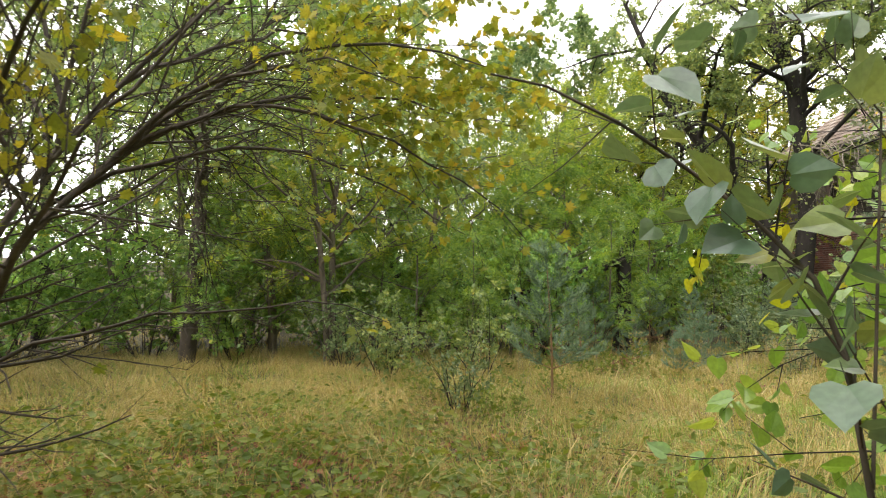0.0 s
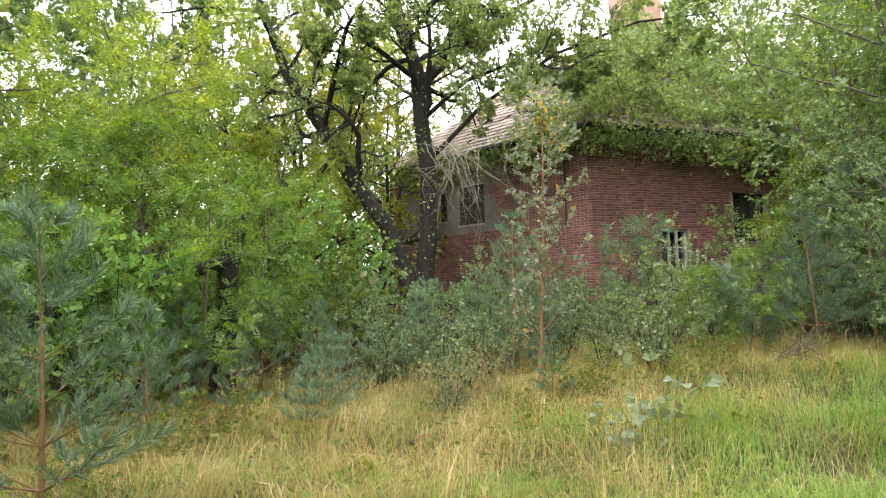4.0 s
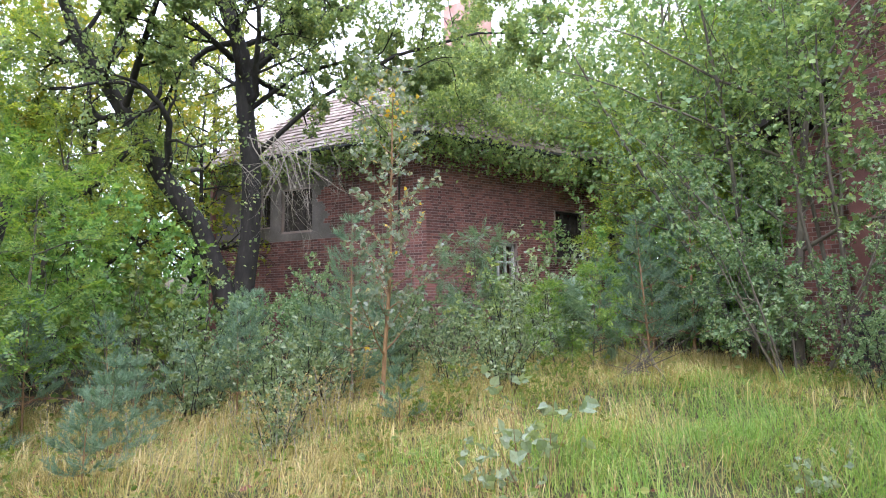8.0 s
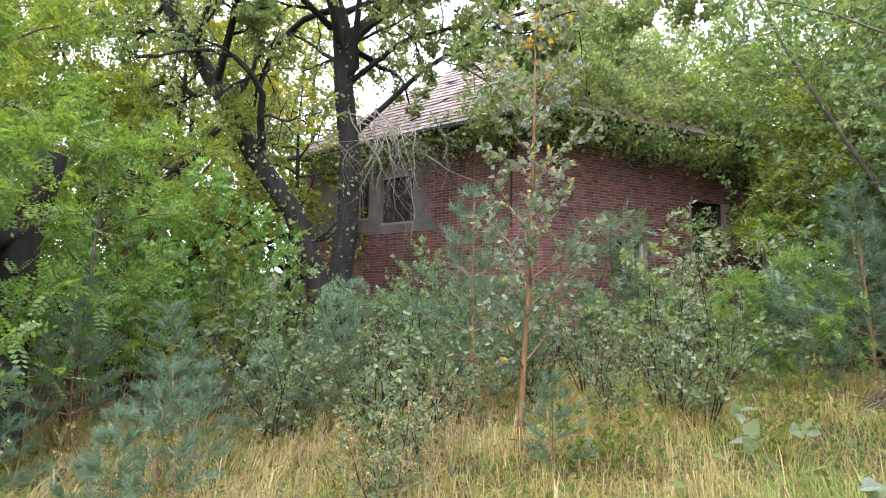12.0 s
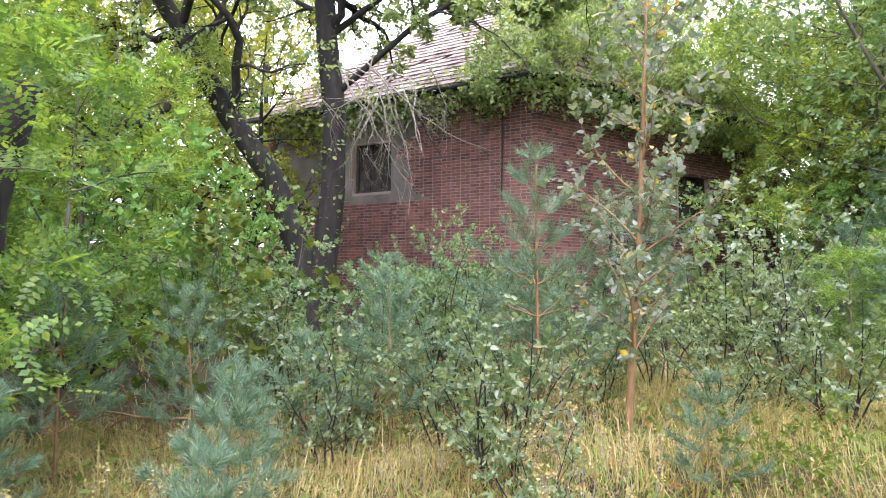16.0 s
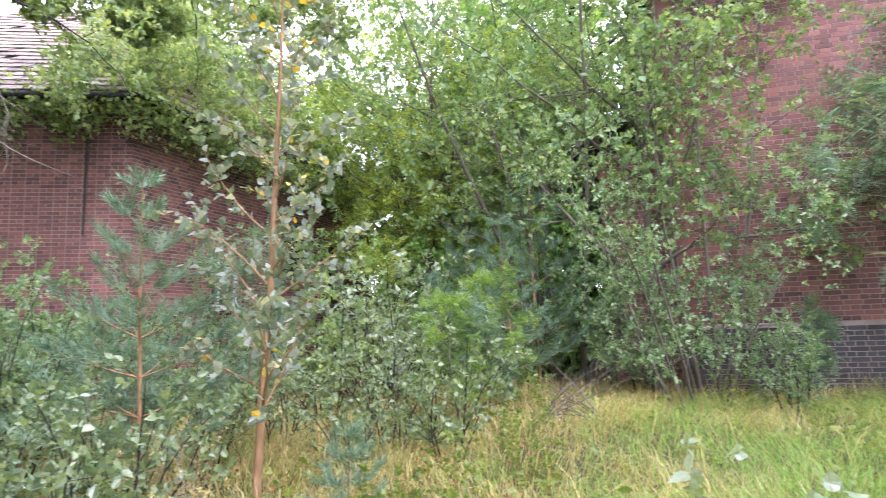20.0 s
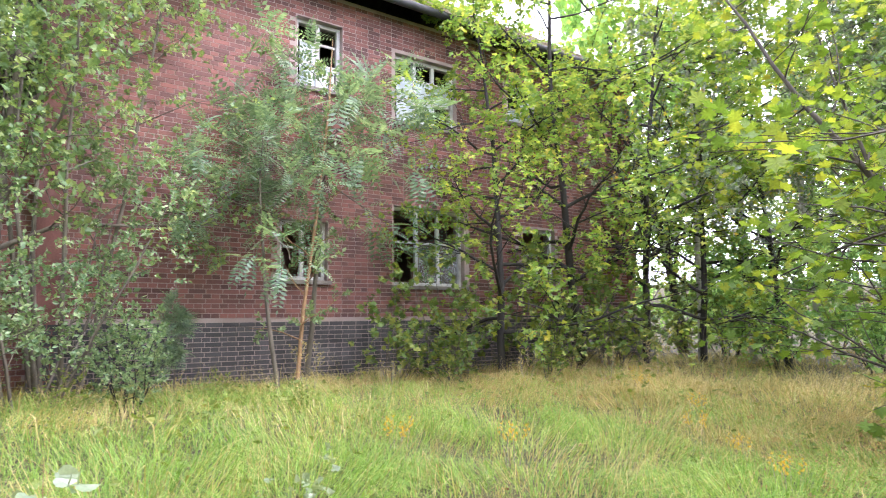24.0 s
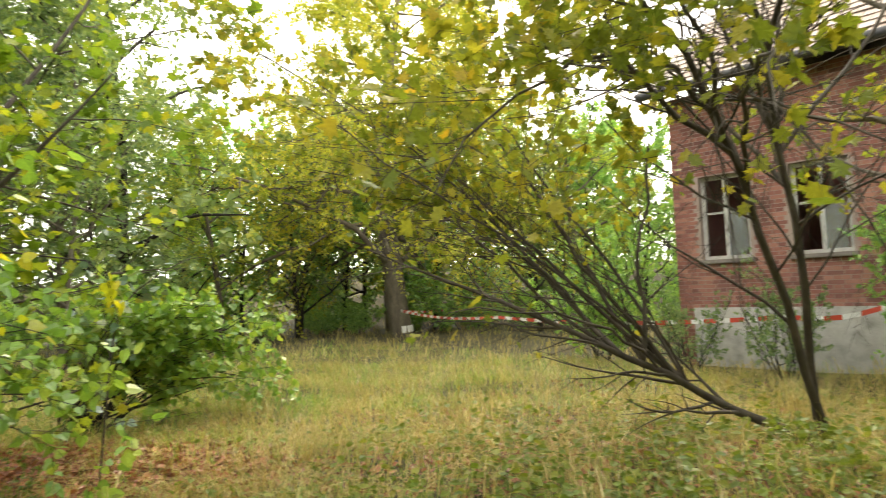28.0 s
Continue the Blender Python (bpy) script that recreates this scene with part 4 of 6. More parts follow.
for tr, rr, nn, st in ((tr1, rd[0], 19, 0.5), (tr2, rd[1], 17, 0.42), (tr3, rd[2], 12, 0.25), (tr4, rd[3], 12, 0.2), (tr5, rd[4], 14, 0.2), (tr6, rd[5], 15, 0.2), (tr7, rd[6], 9, 0.2)):
    l2, tw = grow(rng, tr, rr, [dict(n=nn, start=st, angle=68, length=0.38, up=-0.1, wob=0.24, steps=9, taper=0.5, r=0.42),
                                dict(n=7, start=0.2, angle=50, length=0.45, up=-0.15, wob=0.22, r=0.5),
                                dict(n=9, start=0.1, angle=50, length=0.62, up=-0.15, wob=0.2, r=0.5, steps=4)])
    limbs += l2
    last += tw
P, D = on_twigs(rng, last, 15)
IV = np.concatenate([np.array([along(tr, u)[0] for u in rng.uniform(0.05, 0.75, 900)]) + rng.normal(0, 0.17, (900, 3)) for tr in (tr1, tr2)])
P, D = np.concatenate([P, IV]), np.concatenate([D, rng.normal(0, 1, IV.shape)])
LV, LF = leaves(rng, DIAMOND, P, D, 0.1, 0.5)
oak = move(plant("oak_tree", "old oak with two dark twisted trunks and thinning leaves", "tree", limbs, M_BARK, LV, LF, M_OAK, 0.006), at(10.3, 17.9))

# dead bleached twigs hanging from the oak
rng = np.random.default_rng(13)
limbs = []
for k in range(15):
    st = branch(rng, (0.4 * rng.normal(), 0.4 * rng.normal(), 0.1), (0.25 + 0.45 * rng.normal(), -0.5 + 0.45 * rng.normal(), -0.5), rng.uniform(1.8, 3.2), 0.016, 0.27, -1.3, 9, 0.2)
    l2, _ = grow(rng, *st, [dict(n=7, start=0.2, angle=38, length=0.4, up=-0.3, wob=0.15, r=0.5), dict(n=3, start=0.2, angle=40, length=0.5, wob=0.2, r=0.6, steps=4)])
    limbs += l2
move(plant("dead_branch", "bleached dead branches hanging from the oak", "branch", limbs, M_DEADWOOD, [], [], None), at(10.4, 17.1, z=5.15))

# young birch
rng = np.random.default_rng(21)
trunk = (np.array([(0, 0, -0.1), (0.03, -0.04, 0.8), (0.07, -0.09, 1.6), (0.06, -0.13, 2.5), (0.04, -0.18, 3.4), (0.04, -0.2, 4.25)]), np.array([0.034, 0.03, 0.026, 0.02, 0.012, 0.004]))
limbs, last = grow(rng, *trunk, [dict(n=34, start=0.16, angle=56, length=0.24, up=0.35, wob=0.1, taper=0.45, r=0.4), dict(n=5, start=0.15, angle=42, length=0.4, wob=0.12, r=0.6, steps=4)])
P, D = on_twigs(rng, last + limbs[1:35], 10)
LV, LF = leaves(rng, HEART, P, D, 0.062, 0.3, 0.3)
birch = move(plant("young_birch", "slim young birch with grey-green and yellow leaves", "tree", limbs, M_BARK_TAN, LV, LF, M_BIRCH), at(7.5, 10.47))

# pines
pa = pine(31, 2.05, "bushy young pine with blue-green needles in dry grass", dens=190, needle=0.095, first=0.27, full=0.55, spread=0.34)
pb = pine(32, 3.4, "young pine with whorls of blue-green needles", r=0.032, whorls=8, spread=0.42, dens=125, needle=0.12, first=0.16)
pc = pine(33, 1.25, "small pine seedling with grey-green needles", r=0.014, whorls=5, spread=0.45, dens=220)
spot(pa, at(1.36, 7.85))
spot(pb, at(12.65, 8.1, 1.0))
for x, y, sc, tn in [(8.05, 11.6, 0.82, 40), (11.64, 8.5, 0.72, 80), (13.5, 9.1, 0.9, 10)]:
    spot(pb, at(x, y, sc, tn), "young pines")
for x, y, sc, tn in [(5.2, 12.9, 0.7, 40), (4.4, 13.3, 0.8, 160), (9.4, 12.9, 0.8, 200), (2.4, 10.9, 0.75, 30), (12.2, 9.6, 0.9, 130), (7.2, 13.0, 0.85, 250), (3.0, 12.2, 0.8, 80), (6.4, 12.0, 0.75, 310)]:
    spot(pa, at(x, y, sc, tn), "young pines")
for x, y, sc, tn in [(4.5, 11.3, 0.85, 20), (4.0, 10.6, 0.8, 60), (7.0, 9.7, 0.75, 260), (3.6, 11.9, 0.9, 75), (8.3, 11.8, 1.15, 190), (6.0, 12.6, 1.0, 90), (5.1, 12.1, 0.9, 10)]:
    spot(pc, at(x, y, sc, tn), "pine seedlings")

# locusts with bright leaves
la = broad_tree(41, 6.4, 0.1, LOCUST, M_LOCUST, M_BARK_GREY, "locust tree with bright yellow-green feathery leaves", 0.3, 5, (15, 6, 4), 0.25, (66, 45, 45), (0.48, 0.45, 0.5), 0.25, flat=0.75, least=0.004)
lb = broad_tree(42, 3.2, 0.035, LOCUST, M_LOCUST_G, M_BARK_GREY, "locust sapling with feathery green leaves", 0.26, 5, (12, 4, 3), 0.12, (60, 45, 45), (0.5, 0.45, 0.5), 0.4, flat=0.75, least=0.003, name="locust_sapling")
lc = broad_tree(43, 2.9, 0.04, SUMAC, M_BLUISH, M_BARK_GREY, "tree of heaven sapling with broad bluish feathery leaves", 0.48, 6, (9, 3, 2), 0.3, (55, 40, 40), (0.35, 0.4, 0.4), 0.5, flat=0.85, least=0.003, name="tree_of_heaven")
for x, y, sc, tn in [(2.6, 16.6, 1.1, 30), (6.2, 18.8, 0.8, 60), (-0.5, 15.0, 0.9, 100), (8.6, 23.2, 1.1, 200), (17.0, 8.4, 1.0, 0), (18.2, 9.4, 0.9, 20), (17.5, 9.6, 1.1, 330), (20.5, 10.6, 1.3, 140), (18.6, 11.0, 1.1, 90), (-16.0, -6.0, 1.3, 20), (-6.5, -14.5, 1.2, 60), (-14.5, -15.5, 1.4, 10), (3.2, 19.0, 1.1, 70), (22.5, 7.2, 1.25, 220), (-3.6, 13.2, 0.95, 300), (-2.2, 12.3, 0.85, 15), (-7.5, 17.5, 1.2, 44), (25.0, 10.4, 1.3, 70), (26.5, 12.4, 1.5, 160), (20.0, 9.2, 1.45, 15), (22.2, 10.6, 1.6, 230), (19.6, 7.4, 1.4, 80), (24.2, 8.4, 1.6, 310), (17.4, 7.7, 1.15, 190), (4.0, 20.8, 1.1, 150)]:
    spot(la, at(x, y, sc, tn), "locust trees")
for x, y, sc, tn in [(4.6, 14.6, 1.1, 0), (3.2, 12.7, 0.85, 20), (1.4, 13.2, 1.0, 60), (-0.6, 12.2, 0.95, 120), (2.5, 15.5, 1.2, 200), (-2.8, 15.0, 1.1, 260), (0.4, 10.9, 0.7, 90), (-5.0, 13.4, 1.0, 10), (-1.6, 13.9, 1.0, 50), (2.9, 14.2, 1.2, 140), (-3.4, 12.6, 1.0, 300), (10.25, 8.85, 0.44, 45), (9.75, 9.15, 0.38, 160), (15.5, 8.6, 1.1, 20), (17.2, 8.2, 0.9, 70)]:
    spot(lb, at(x, y, sc, tn), "locust saplings")
for x, y, sc, tn in [(9.9, 9.0, 0.42, 0), (10.4, 8.6, 0.5, 80), (11.0, 12.0, 1.1, 30), (12.4, 12.0, 1.35, 150), (14.6, 12.6, 1.2, 240), (11.9, 4.4, 1.0, 60), (9.9, 12.6, 0.8, 300), (8.9, 13.3, 0.8, 10), (10.6, 13.0, 0.9, 110), (12.6, 7.0, 1.2, 200), (1.0, 17.0, 1.2, 300), (7.2, 13.4, 0.6, 300)]:
    spot(lc, at(x, y, sc, tn), "trees of heaven")

ld = broad_tree(44, 4.2, 0.042, SUMAC, M_BLUISH, M_BARK_GREY, "tree of heaven with layered bluish leaves before the brick wall", 0.4, 4, (14, 4, 3), 0.58, (82, 45, 45), (0.62, 0.45, 0.5), 0.05, flat=0.94, least=0.003, name="tree_of_heaven")
spot(ld, at(11.25, 3.2, 0.95, 60))
spot(ld, at(12.1, 2.2, 1.4, 170))
spot(ld, at(12.7, 12.4, 0.72, 120))
gold = broad_tree(45, 8.0, 0.12, LOBED, M_MAPLE_Y, M_BARK, "golden-leaved maple behind the oak", 0.13, 7, (18, 7, 4), 0.2, (65, 48, 45), (0.42, 0.55, 0.55), 0.1, flat=0.6, least=0.008, name="maple_tree")
spot(gold, at(11.6, 22.6, 1.0, 0))
spot(gold, at(8.4, 22.0, 1.1, 90))
spot(gold, at(10.0, 24.6, 1.3, 200))
spot(gold, at(6.4, 23.4, 1.2, 300))
spot(gold, at(12.6, 26.2, 1.5, 140))
spot(gold, at(15.4, 28.4, 1.6, 20))
# many-stemmed maple beside the path
rng = np.random.default_rng(51)
limbs, last = [], []
for k in range(9):
    a = k * 0.7 + 0.3
    st = branch(rng, (0.22 * math.cos(a), 0.22 * math.sin(a), -0.05), (0.4 * math.cos(a), 0.4 * math.sin(a), 1), rng.uniform(4.6, 7.4), 0.06, 0.06, 0.2, 10, 0.12)
    l2, tw = grow(rng, *st, [dict(n=16, start=0.04, angle=68, length=0.42, up=0.05, wob=0.12, taper=0.45, r=0.4), dict(n=5, start=0.2, angle=45, length=0.5, up=0.0, wob=0.12, steps=4)])
    limbs += l2
    last += tw
P, D = on_twigs(rng, last, 11)
ok = rng.random(len(P)) < np.clip(0.12 + 0.3 * np.hypot(P[:, 0], P[:, 1]) + 0.28 * np.maximum(P[:, 2] - 1.6, 0), 0, 1)
P, D = P[ok], D[ok]
LV, LF = leaves(rng, MAPLE, P, D, 0.125, 0.86)
maple = move(plant("maple_tree", "many-stemmed young maple with fresh green leaves", "tree", limbs, M_BARK_BROWN, LV, LF, M_MAPLE_L, 0.003), at(3.3, -0.5))
s = Soup()
tube(s, [(0, 0, 0), (0.01, 0.02, 0.3), (0.0, 0.05, 0.55)], [0.05, 0.045, 0.02], 8)
tagged(move(put("tree_stump", mesh_of("tree_stump", *s.get(), M_DEADWOOD, smooth=True)), at(3.25, -0.1)), "pale split stump under the maple", "stump")

# lime bush that the path brushes past
rng = np.random.default_rng(55)
limbs, last = [], []
for b, bow in [((1.95, 3.6, 1.75), 0.5), ((2.35, 4.0, 1.95), 0.5), ((2.8, 3.3, 1.4), 0.4), ((2.3, 1.2, 1.9), 0.3), ((2.9, 2.4, 1.9), 0.3), ((2.0, 2.5, 2.4), 0.3), ((2.15, 3.4, 2.35), 0.4), ((1.75, 2.7, 1.6), 0.5), ((2.2, 2.9, 1.1), 0.4), ((1.75, 3.3, 2.2), 0.4), ((1.85, 3.4, 1.2), 0.5), ((3.0, 3.9, 2.2), 0.4),
               ((1.0, 1.7, 1.5), 0.5), ((0.98, 2.3, 1.2), 0.6), ((1.15, 2.6, 0.9), 0.6), ((1.3, 2.0, 1.9), 0.4), ((1.2, 1.4, 1.0), 0.5), ((1.5, 2.6, 1.5), 0.4), ((0.95, 1.55, 0.7), 0.6), ((1.4, 1.8, 0.6), 0.6), ((1.6, 1.1, 1.6), 0.4), ((1.5, 2.3, 1.1), 0.6), ((1.1, 2.1, 0.5), 0.7), ((1.7, 2.1, 1.4), 0.6)]:
    st = arch(rng, (3.05, -0.1, 0.0), b, bow, 0.012)
    l2, tw = grow(rng, *st, [dict(n=12, start=0.3, angle=45, length=0.2, up=-0.1, wob=0.12, r=0.5, steps=5)])
    limbs += l2
    last += tw + [st]
P, D = on_twigs(rng, last, 5, 0.3)
ok = clear_of_path(P)
P, D = P[ok], D[ok]
LV, LF = leaves(rng, HEART, P, D + np.array([0, 0, -0.3]), 0.09, 0.5)
P2, D2 = [], []
for way, first, count in [(((2.7, 2.2, 1.9), (2.1, 2.9, 1.84), (1.75, 3.05, 1.83), (1.45, 3.22, 1.78), (1.36, 3.27, 1.68), (1.33, 3.28, 1.52)), 0.76, 8),
                          (((2.8, 2.0, 2.3), (2.3, 2.7, 2.3), (1.9, 3.0, 2.15), (1.64, 3.1, 1.94)), 0.5, 9),
                          (((2.8, 2.0, 2.0), (2.4, 2.6, 1.95), (1.95, 2.95, 1.92), (1.66, 3.1, 1.8)), 0.45, 10),
                          (((2.9, 2.2, 1.9), (3.1, 3.0, 2.0), (2.95, 3.6, 1.95), (2.62, 4.1, 1.84)), 0.4, 14),
                          (((2.9, 2.2, 1.8), (3.1, 3.1, 1.9), (2.9, 3.6, 1.78), (2.6, 3.95, 1.62)), 0.4, 12),
                          (((2.8, 2.0, 1.7), (2.4, 2.7, 1.65), (1.95, 2.95, 1.52), (1.6, 3.1, 1.4)), 0.6, 6)]:
    w = np.array(way)
    limbs.append((w, np.linspace(0.007, 0.002, len(w))))
    for q in range(count):
        p, d = along(w, first + (0.99 - first) * (q + rng.random()) / count)
        P2.append(p + rng.normal(0, 0.025, 3)), D2.append(off_way(rng, d, 0.9, rng.uniform(0, 6.3)) + np.array([0, 0, -0.7]))
lime = plant("lime_bush", "lime bush with large rounded yellow-green leaves", "bush", limbs, M_BARK, LV, LF, M_POPLAR, crown="foliage", trunk="stem")
LV, LF = leaves(rng, HEART, np.array(P2), np.array(D2), 0.076, 0.1)
tagged(put("foliage", mesh_of("foliage", LV, LF, M_LIME_Y, smooth=True), lime, "hanging sprays of yellow lime leaves"), kind="stuff")

# low lime thicket behind the start of the path
rng = np.random.default_rng(57)
limbs, last = [], []
for k in range(48):
    b = (rng.uniform(-1.95, 0.7), rng.uniform(-1.5, -0.55), rng.uniform(0.45, 1.75))
    b = (b[0], b[1], b[2] - 0.25 * max(0.0, -0.6 - b[0]))
    st = arch(rng, (0.55 + 0.2 * rng.normal(), -1.35 + 0.1 * rng.normal(), 0.0), b, rng.uniform(0.2, 0.6), 0.011)
    l2, tw = grow(rng, *st, [dict(n=11, start=0.25, angle=45, length=0.24, up=-0.05, wob=0.12, r=0.5, steps=5)])
    limbs += l2
    last += tw + [st]
P, D = on_twigs(rng, last, 6, 0.3)
LV, LF = leaves(rng, HEART, P, D + np.array([0, 0, -0.2]), 0.1, 0.6)
plant("lime_bush", "low spreading lime thicket with pale green leaves", "bush", limbs, M_BARK, LV, LF, M_POPLAR, crown="foliage", trunk="stem")

# lime sapling right beside the start of the path
rng = np.random.default_rng(56)
st = (np.array([(0.93, 1.22, 0.0), (0.9, 1.25, 0.5), (0.86, 1.28, 1.05), (0.83, 1.3, 1.36), (0.79, 1.33, 1.52), (0.68, 1.37, 1.66), (0.53, 1.36, 1.77), (0.38, 1.33, 1.86), (0.22, 1.3, 1.93), (0.1, 1.28, 1.95)]), np.linspace(0.0085, 0.0025, 10))
st2 = (np.array([(0.86, 1.28, 1.1), (0.98, 1.3, 1.5), (1.0, 1.4, 1.9), (0.85, 1.5, 2.2)]), np.linspace(0.005, 0.002, 4))
l2, tw = grow(rng, *st, [dict(n=22, start=0.08, angle=50, length=0.13, up=0.0, wob=0.12, r=0.6, steps=4, taper=0.2)])
l3, tw3 = grow(rng, *st2, [dict(n=9, start=0.1, angle=50, length=0.25, up=0.0, wob=0.12, r=0.6, steps=4, taper=0.2)])
P, D = on_twigs(rng, tw + tw3, 3, 0.3)
ok = clear_of_path(P, 0.2)
P, D = P[ok], D[ok]
LV, LF = leaves(rng, HEART, P, D + np.array([0, 0, -0.35]), 0.1, 0.4)
plant("lime_sapling", "lime sapling with large glossy rounded leaves", "sapling", l2 + l3, M_BARK_BROWN, LV, LF, M_LIME, crown="foliage", trunk="stem")

# low spreading maple with bare lower branches
rng = np.random.default_rng(61)
limbs, last, mains = [], [], []
for b, bow, r in [((-1.2, 2.0, 2.1), 0.05, 0.055), ((-3.7, 4.0, 3.4), 0.1, 0.034), ((0.35, 5.1, 3.04), 1.4, 0.043), ((-0.8, 5.3, 4.6), 1.0, 0.041), ((0.6, 5.6, 3.1), 0.8, 0.032), ((0.95, 5.1, 1.7), 0.95, 0.03), ((-0.4, 4.5, 3.0), 0.7, 0.034), ((-0.6, 6.6, 3.9), 0.6, 0.03), ((0.3, 6.2, 2.3), 0.9, 0.03), ((-1.8, 2.9, 2.8), 0.1, 0.035), ((-2.0, 4.6, 5.4), 0.5, 0.028),
                  ((-5.4, 7.0, 5.4), 0.5, 0.026), ((-4.0, 5.2, 6.6), 0.0, 0.03), ((-0.9, 0.4, 4.4), 0.4, 0.03), ((-2.4, -0.6, 4.6), 0.4, 0.03), ((-3.5, 0.5, 5.2), 0.3, 0.03), ((-0.2, 1.2, 3.9), 0.4, 0.026), ((-2.0, 0.6, 3.0), 0.3, 0.026), ((-0.3, 3.8, 1.4), 0.6, 0.022), ((-1.9, 5.2, 0.9), 0.5, 0.018), ((-2.2, 6.3, 0.7), 0.6, 0.018), ((-1.4, 6.6, 1.5), 0.5, 0.018), ((-3.2, 3.0, 5.0), 0.3, 0.028), ((-1.6, 1.2, 3.6), 0.3, 0.03), ((-2.6, 1.6, 4.4), 0.5, 0.028), ((-1.0, 5.4, 4.8), 0.5, 0.028)]:
    if r > 0.04:
        a = (-4.5 + 0.05 * rng.normal(), 4.85 + 0.05 * rng.normal(), 0.0)
        st = arch(rng, a, b, bow, r, 12)
        mains.append(st[0])
    else:
        near_stem = min(mains, key=lambda m: np.linalg.norm(m[-1] - np.array(b)))
        st = arch(rng, along(near_stem, rng.uniform(0.28, 0.5))[0], b, bow * 0.6, r * 0.8, 12)
    l2, tw = grow(rng, *st, [dict(n=20, start=0.15, angle=36, length=0.36, up=0.12, wob=0.1, taper=0.5, r=0.42, steps=7), dict(n=6, start=0.15, angle=34, length=0.42, up=0.0, wob=0.1, steps=4, r=0.6)])
    limbs += l2
    last += tw
P, D = on_twigs(rng, last, 12)
ok = rng.random(len(P)) < np.clip((P[:, 2] - 1.7) * 0.7, 0.03, 1) * np.where(P[:, 1] < 3.8, 1.0, np.clip((P[:, 0] + 1.7) * 0.6, 0.07, 1)) * np.where(P[:, 0] > 0.2, 0.5, 1)
ok &= clear_of_path(P)
bare_side = (P[:, 1] > 0.6) & (P[:, 0] > -0.85 * P[:, 1]) & (P[:, 0] < -0.22 * P[:, 1])
ok &= ~bare_side | (rng.random(len(P)) < 0.2)
LV, LF = leaves(rng, MAPLE, P[ok], D[ok], 0.08, 0.65)
plant("maple_tree", "low spreading maple with bare twigs and yellowing leaves", "tree", limbs, M_BARK_BROWN, LV, LF, M_MAPLE_Y)

# snag
rng = np.random.default_rng(71)
limbs = [(np.array([(0, 0, -0.1), (0.05, 0, 1.0), (0.1, 0.05, 2.0), (0.3, 0.0, 2.9)]), np.array([0.22, 0.17, 0.16, 0.13])), branch(rng, (0.1, 0, 2.1), (-1, -0.1, -0.25), 3.0, 0.11, 0.05, -0.15, 8, 0.5)]
move(plant("tree_snag", "broken dark trunk with a fallen limb", "tree", limbs, M_BARK, [], [], None), at(3.85, 13.5))

# maples and sapling along the side house
ma = broad_tree(66, 7.0, 0.07, LOBED, M_MAPLE, M_BARK, "young maple crowding the house wall", 0.085, 8, (24, 7, 5), 0.1, (74, 48, 48), (0.42, 0.55, 0.6), 0.05, flat=0.92, least=0.004, name="maple_tree")
for x, y, sc, tn in [(10.5, -0.9, 1.1, 0), (10.1, -2.9, 1.25, 100), (9.7, -4.8, 1.2, 200), (9.0, -6.2, 1.1, 300), (7.6, -7.4, 1.1, 80)]:
    spot(ma, at(x, y, sc, tn), "maples along the house")
rng = np.random.default_rng(67)
st = (np.array([(0, 0, -0.1), (0.02, -0.12, 1.2), (-0.02, -0.3, 2.6), (-0.05, -0.5, 4.4), (0, -0.6, 5.6)]), np.array([0.035, 0.03, 0.026, 0.016, 0.005]))
limbs, last = grow(rng, *st, [dict(n=22, start=0.15, angle=62, length=0.22, up=0.2, wob=0.12, r=0.4), dict(n=4, start=0.2, angle=45, length=0.45, wob=0.12, r=0.6, steps=4)])
P, D = on_twigs(rng, last, 14)
LV, LF = leaves(rng, OVAL, P, D, 0.075, 0.4)
move(plant("ash_sapling", "thin pale-stemmed sapling leaning before the brick wall", "tree", limbs, M_BARK_TAN, LV, LF, M_BUSH), at(11.3, 2.9))

# tall trees round the clearing
tall = [broad_tree(81, 13, 0.15, DIAMOND, M_TALL, M_BARK, "tall slender woodland tree with green crown", 0.22, 13, (22, 7, 4), 0.12, (52, 45, 45), (0.4, 0.5, 0.5), 0.4, least=0.022),
        broad_tree(82, 15, 0.18, DIAMOND, M_OAK, M_BARK, "tall woodland tree with dark green crown", 0.24, 12, (22, 7, 4), 0.14, (60, 45, 45), (0.4, 0.5, 0.5), 0.2, least=0.022),
        broad_tree(83, 10, 0.1, DIAMOND, M_BUSH, M_BARK_GREY, "slim grey-green woodland tree", 0.17, 11, (24, 7, 4), 0.06, (48, 45, 45), (0.4, 0.5, 0.5), 0.4, least=0.016),
        broad_tree(87, 9.5, 0.06, DIAMOND, M_FINE, M_BARK_GREY, "slender leafy tree with fine green leaves", 0.09, 10, (30, 9, 5), 0.14, (56, 48, 48), (0.38, 0.6, 0.6), 0.2, least=0.008)]
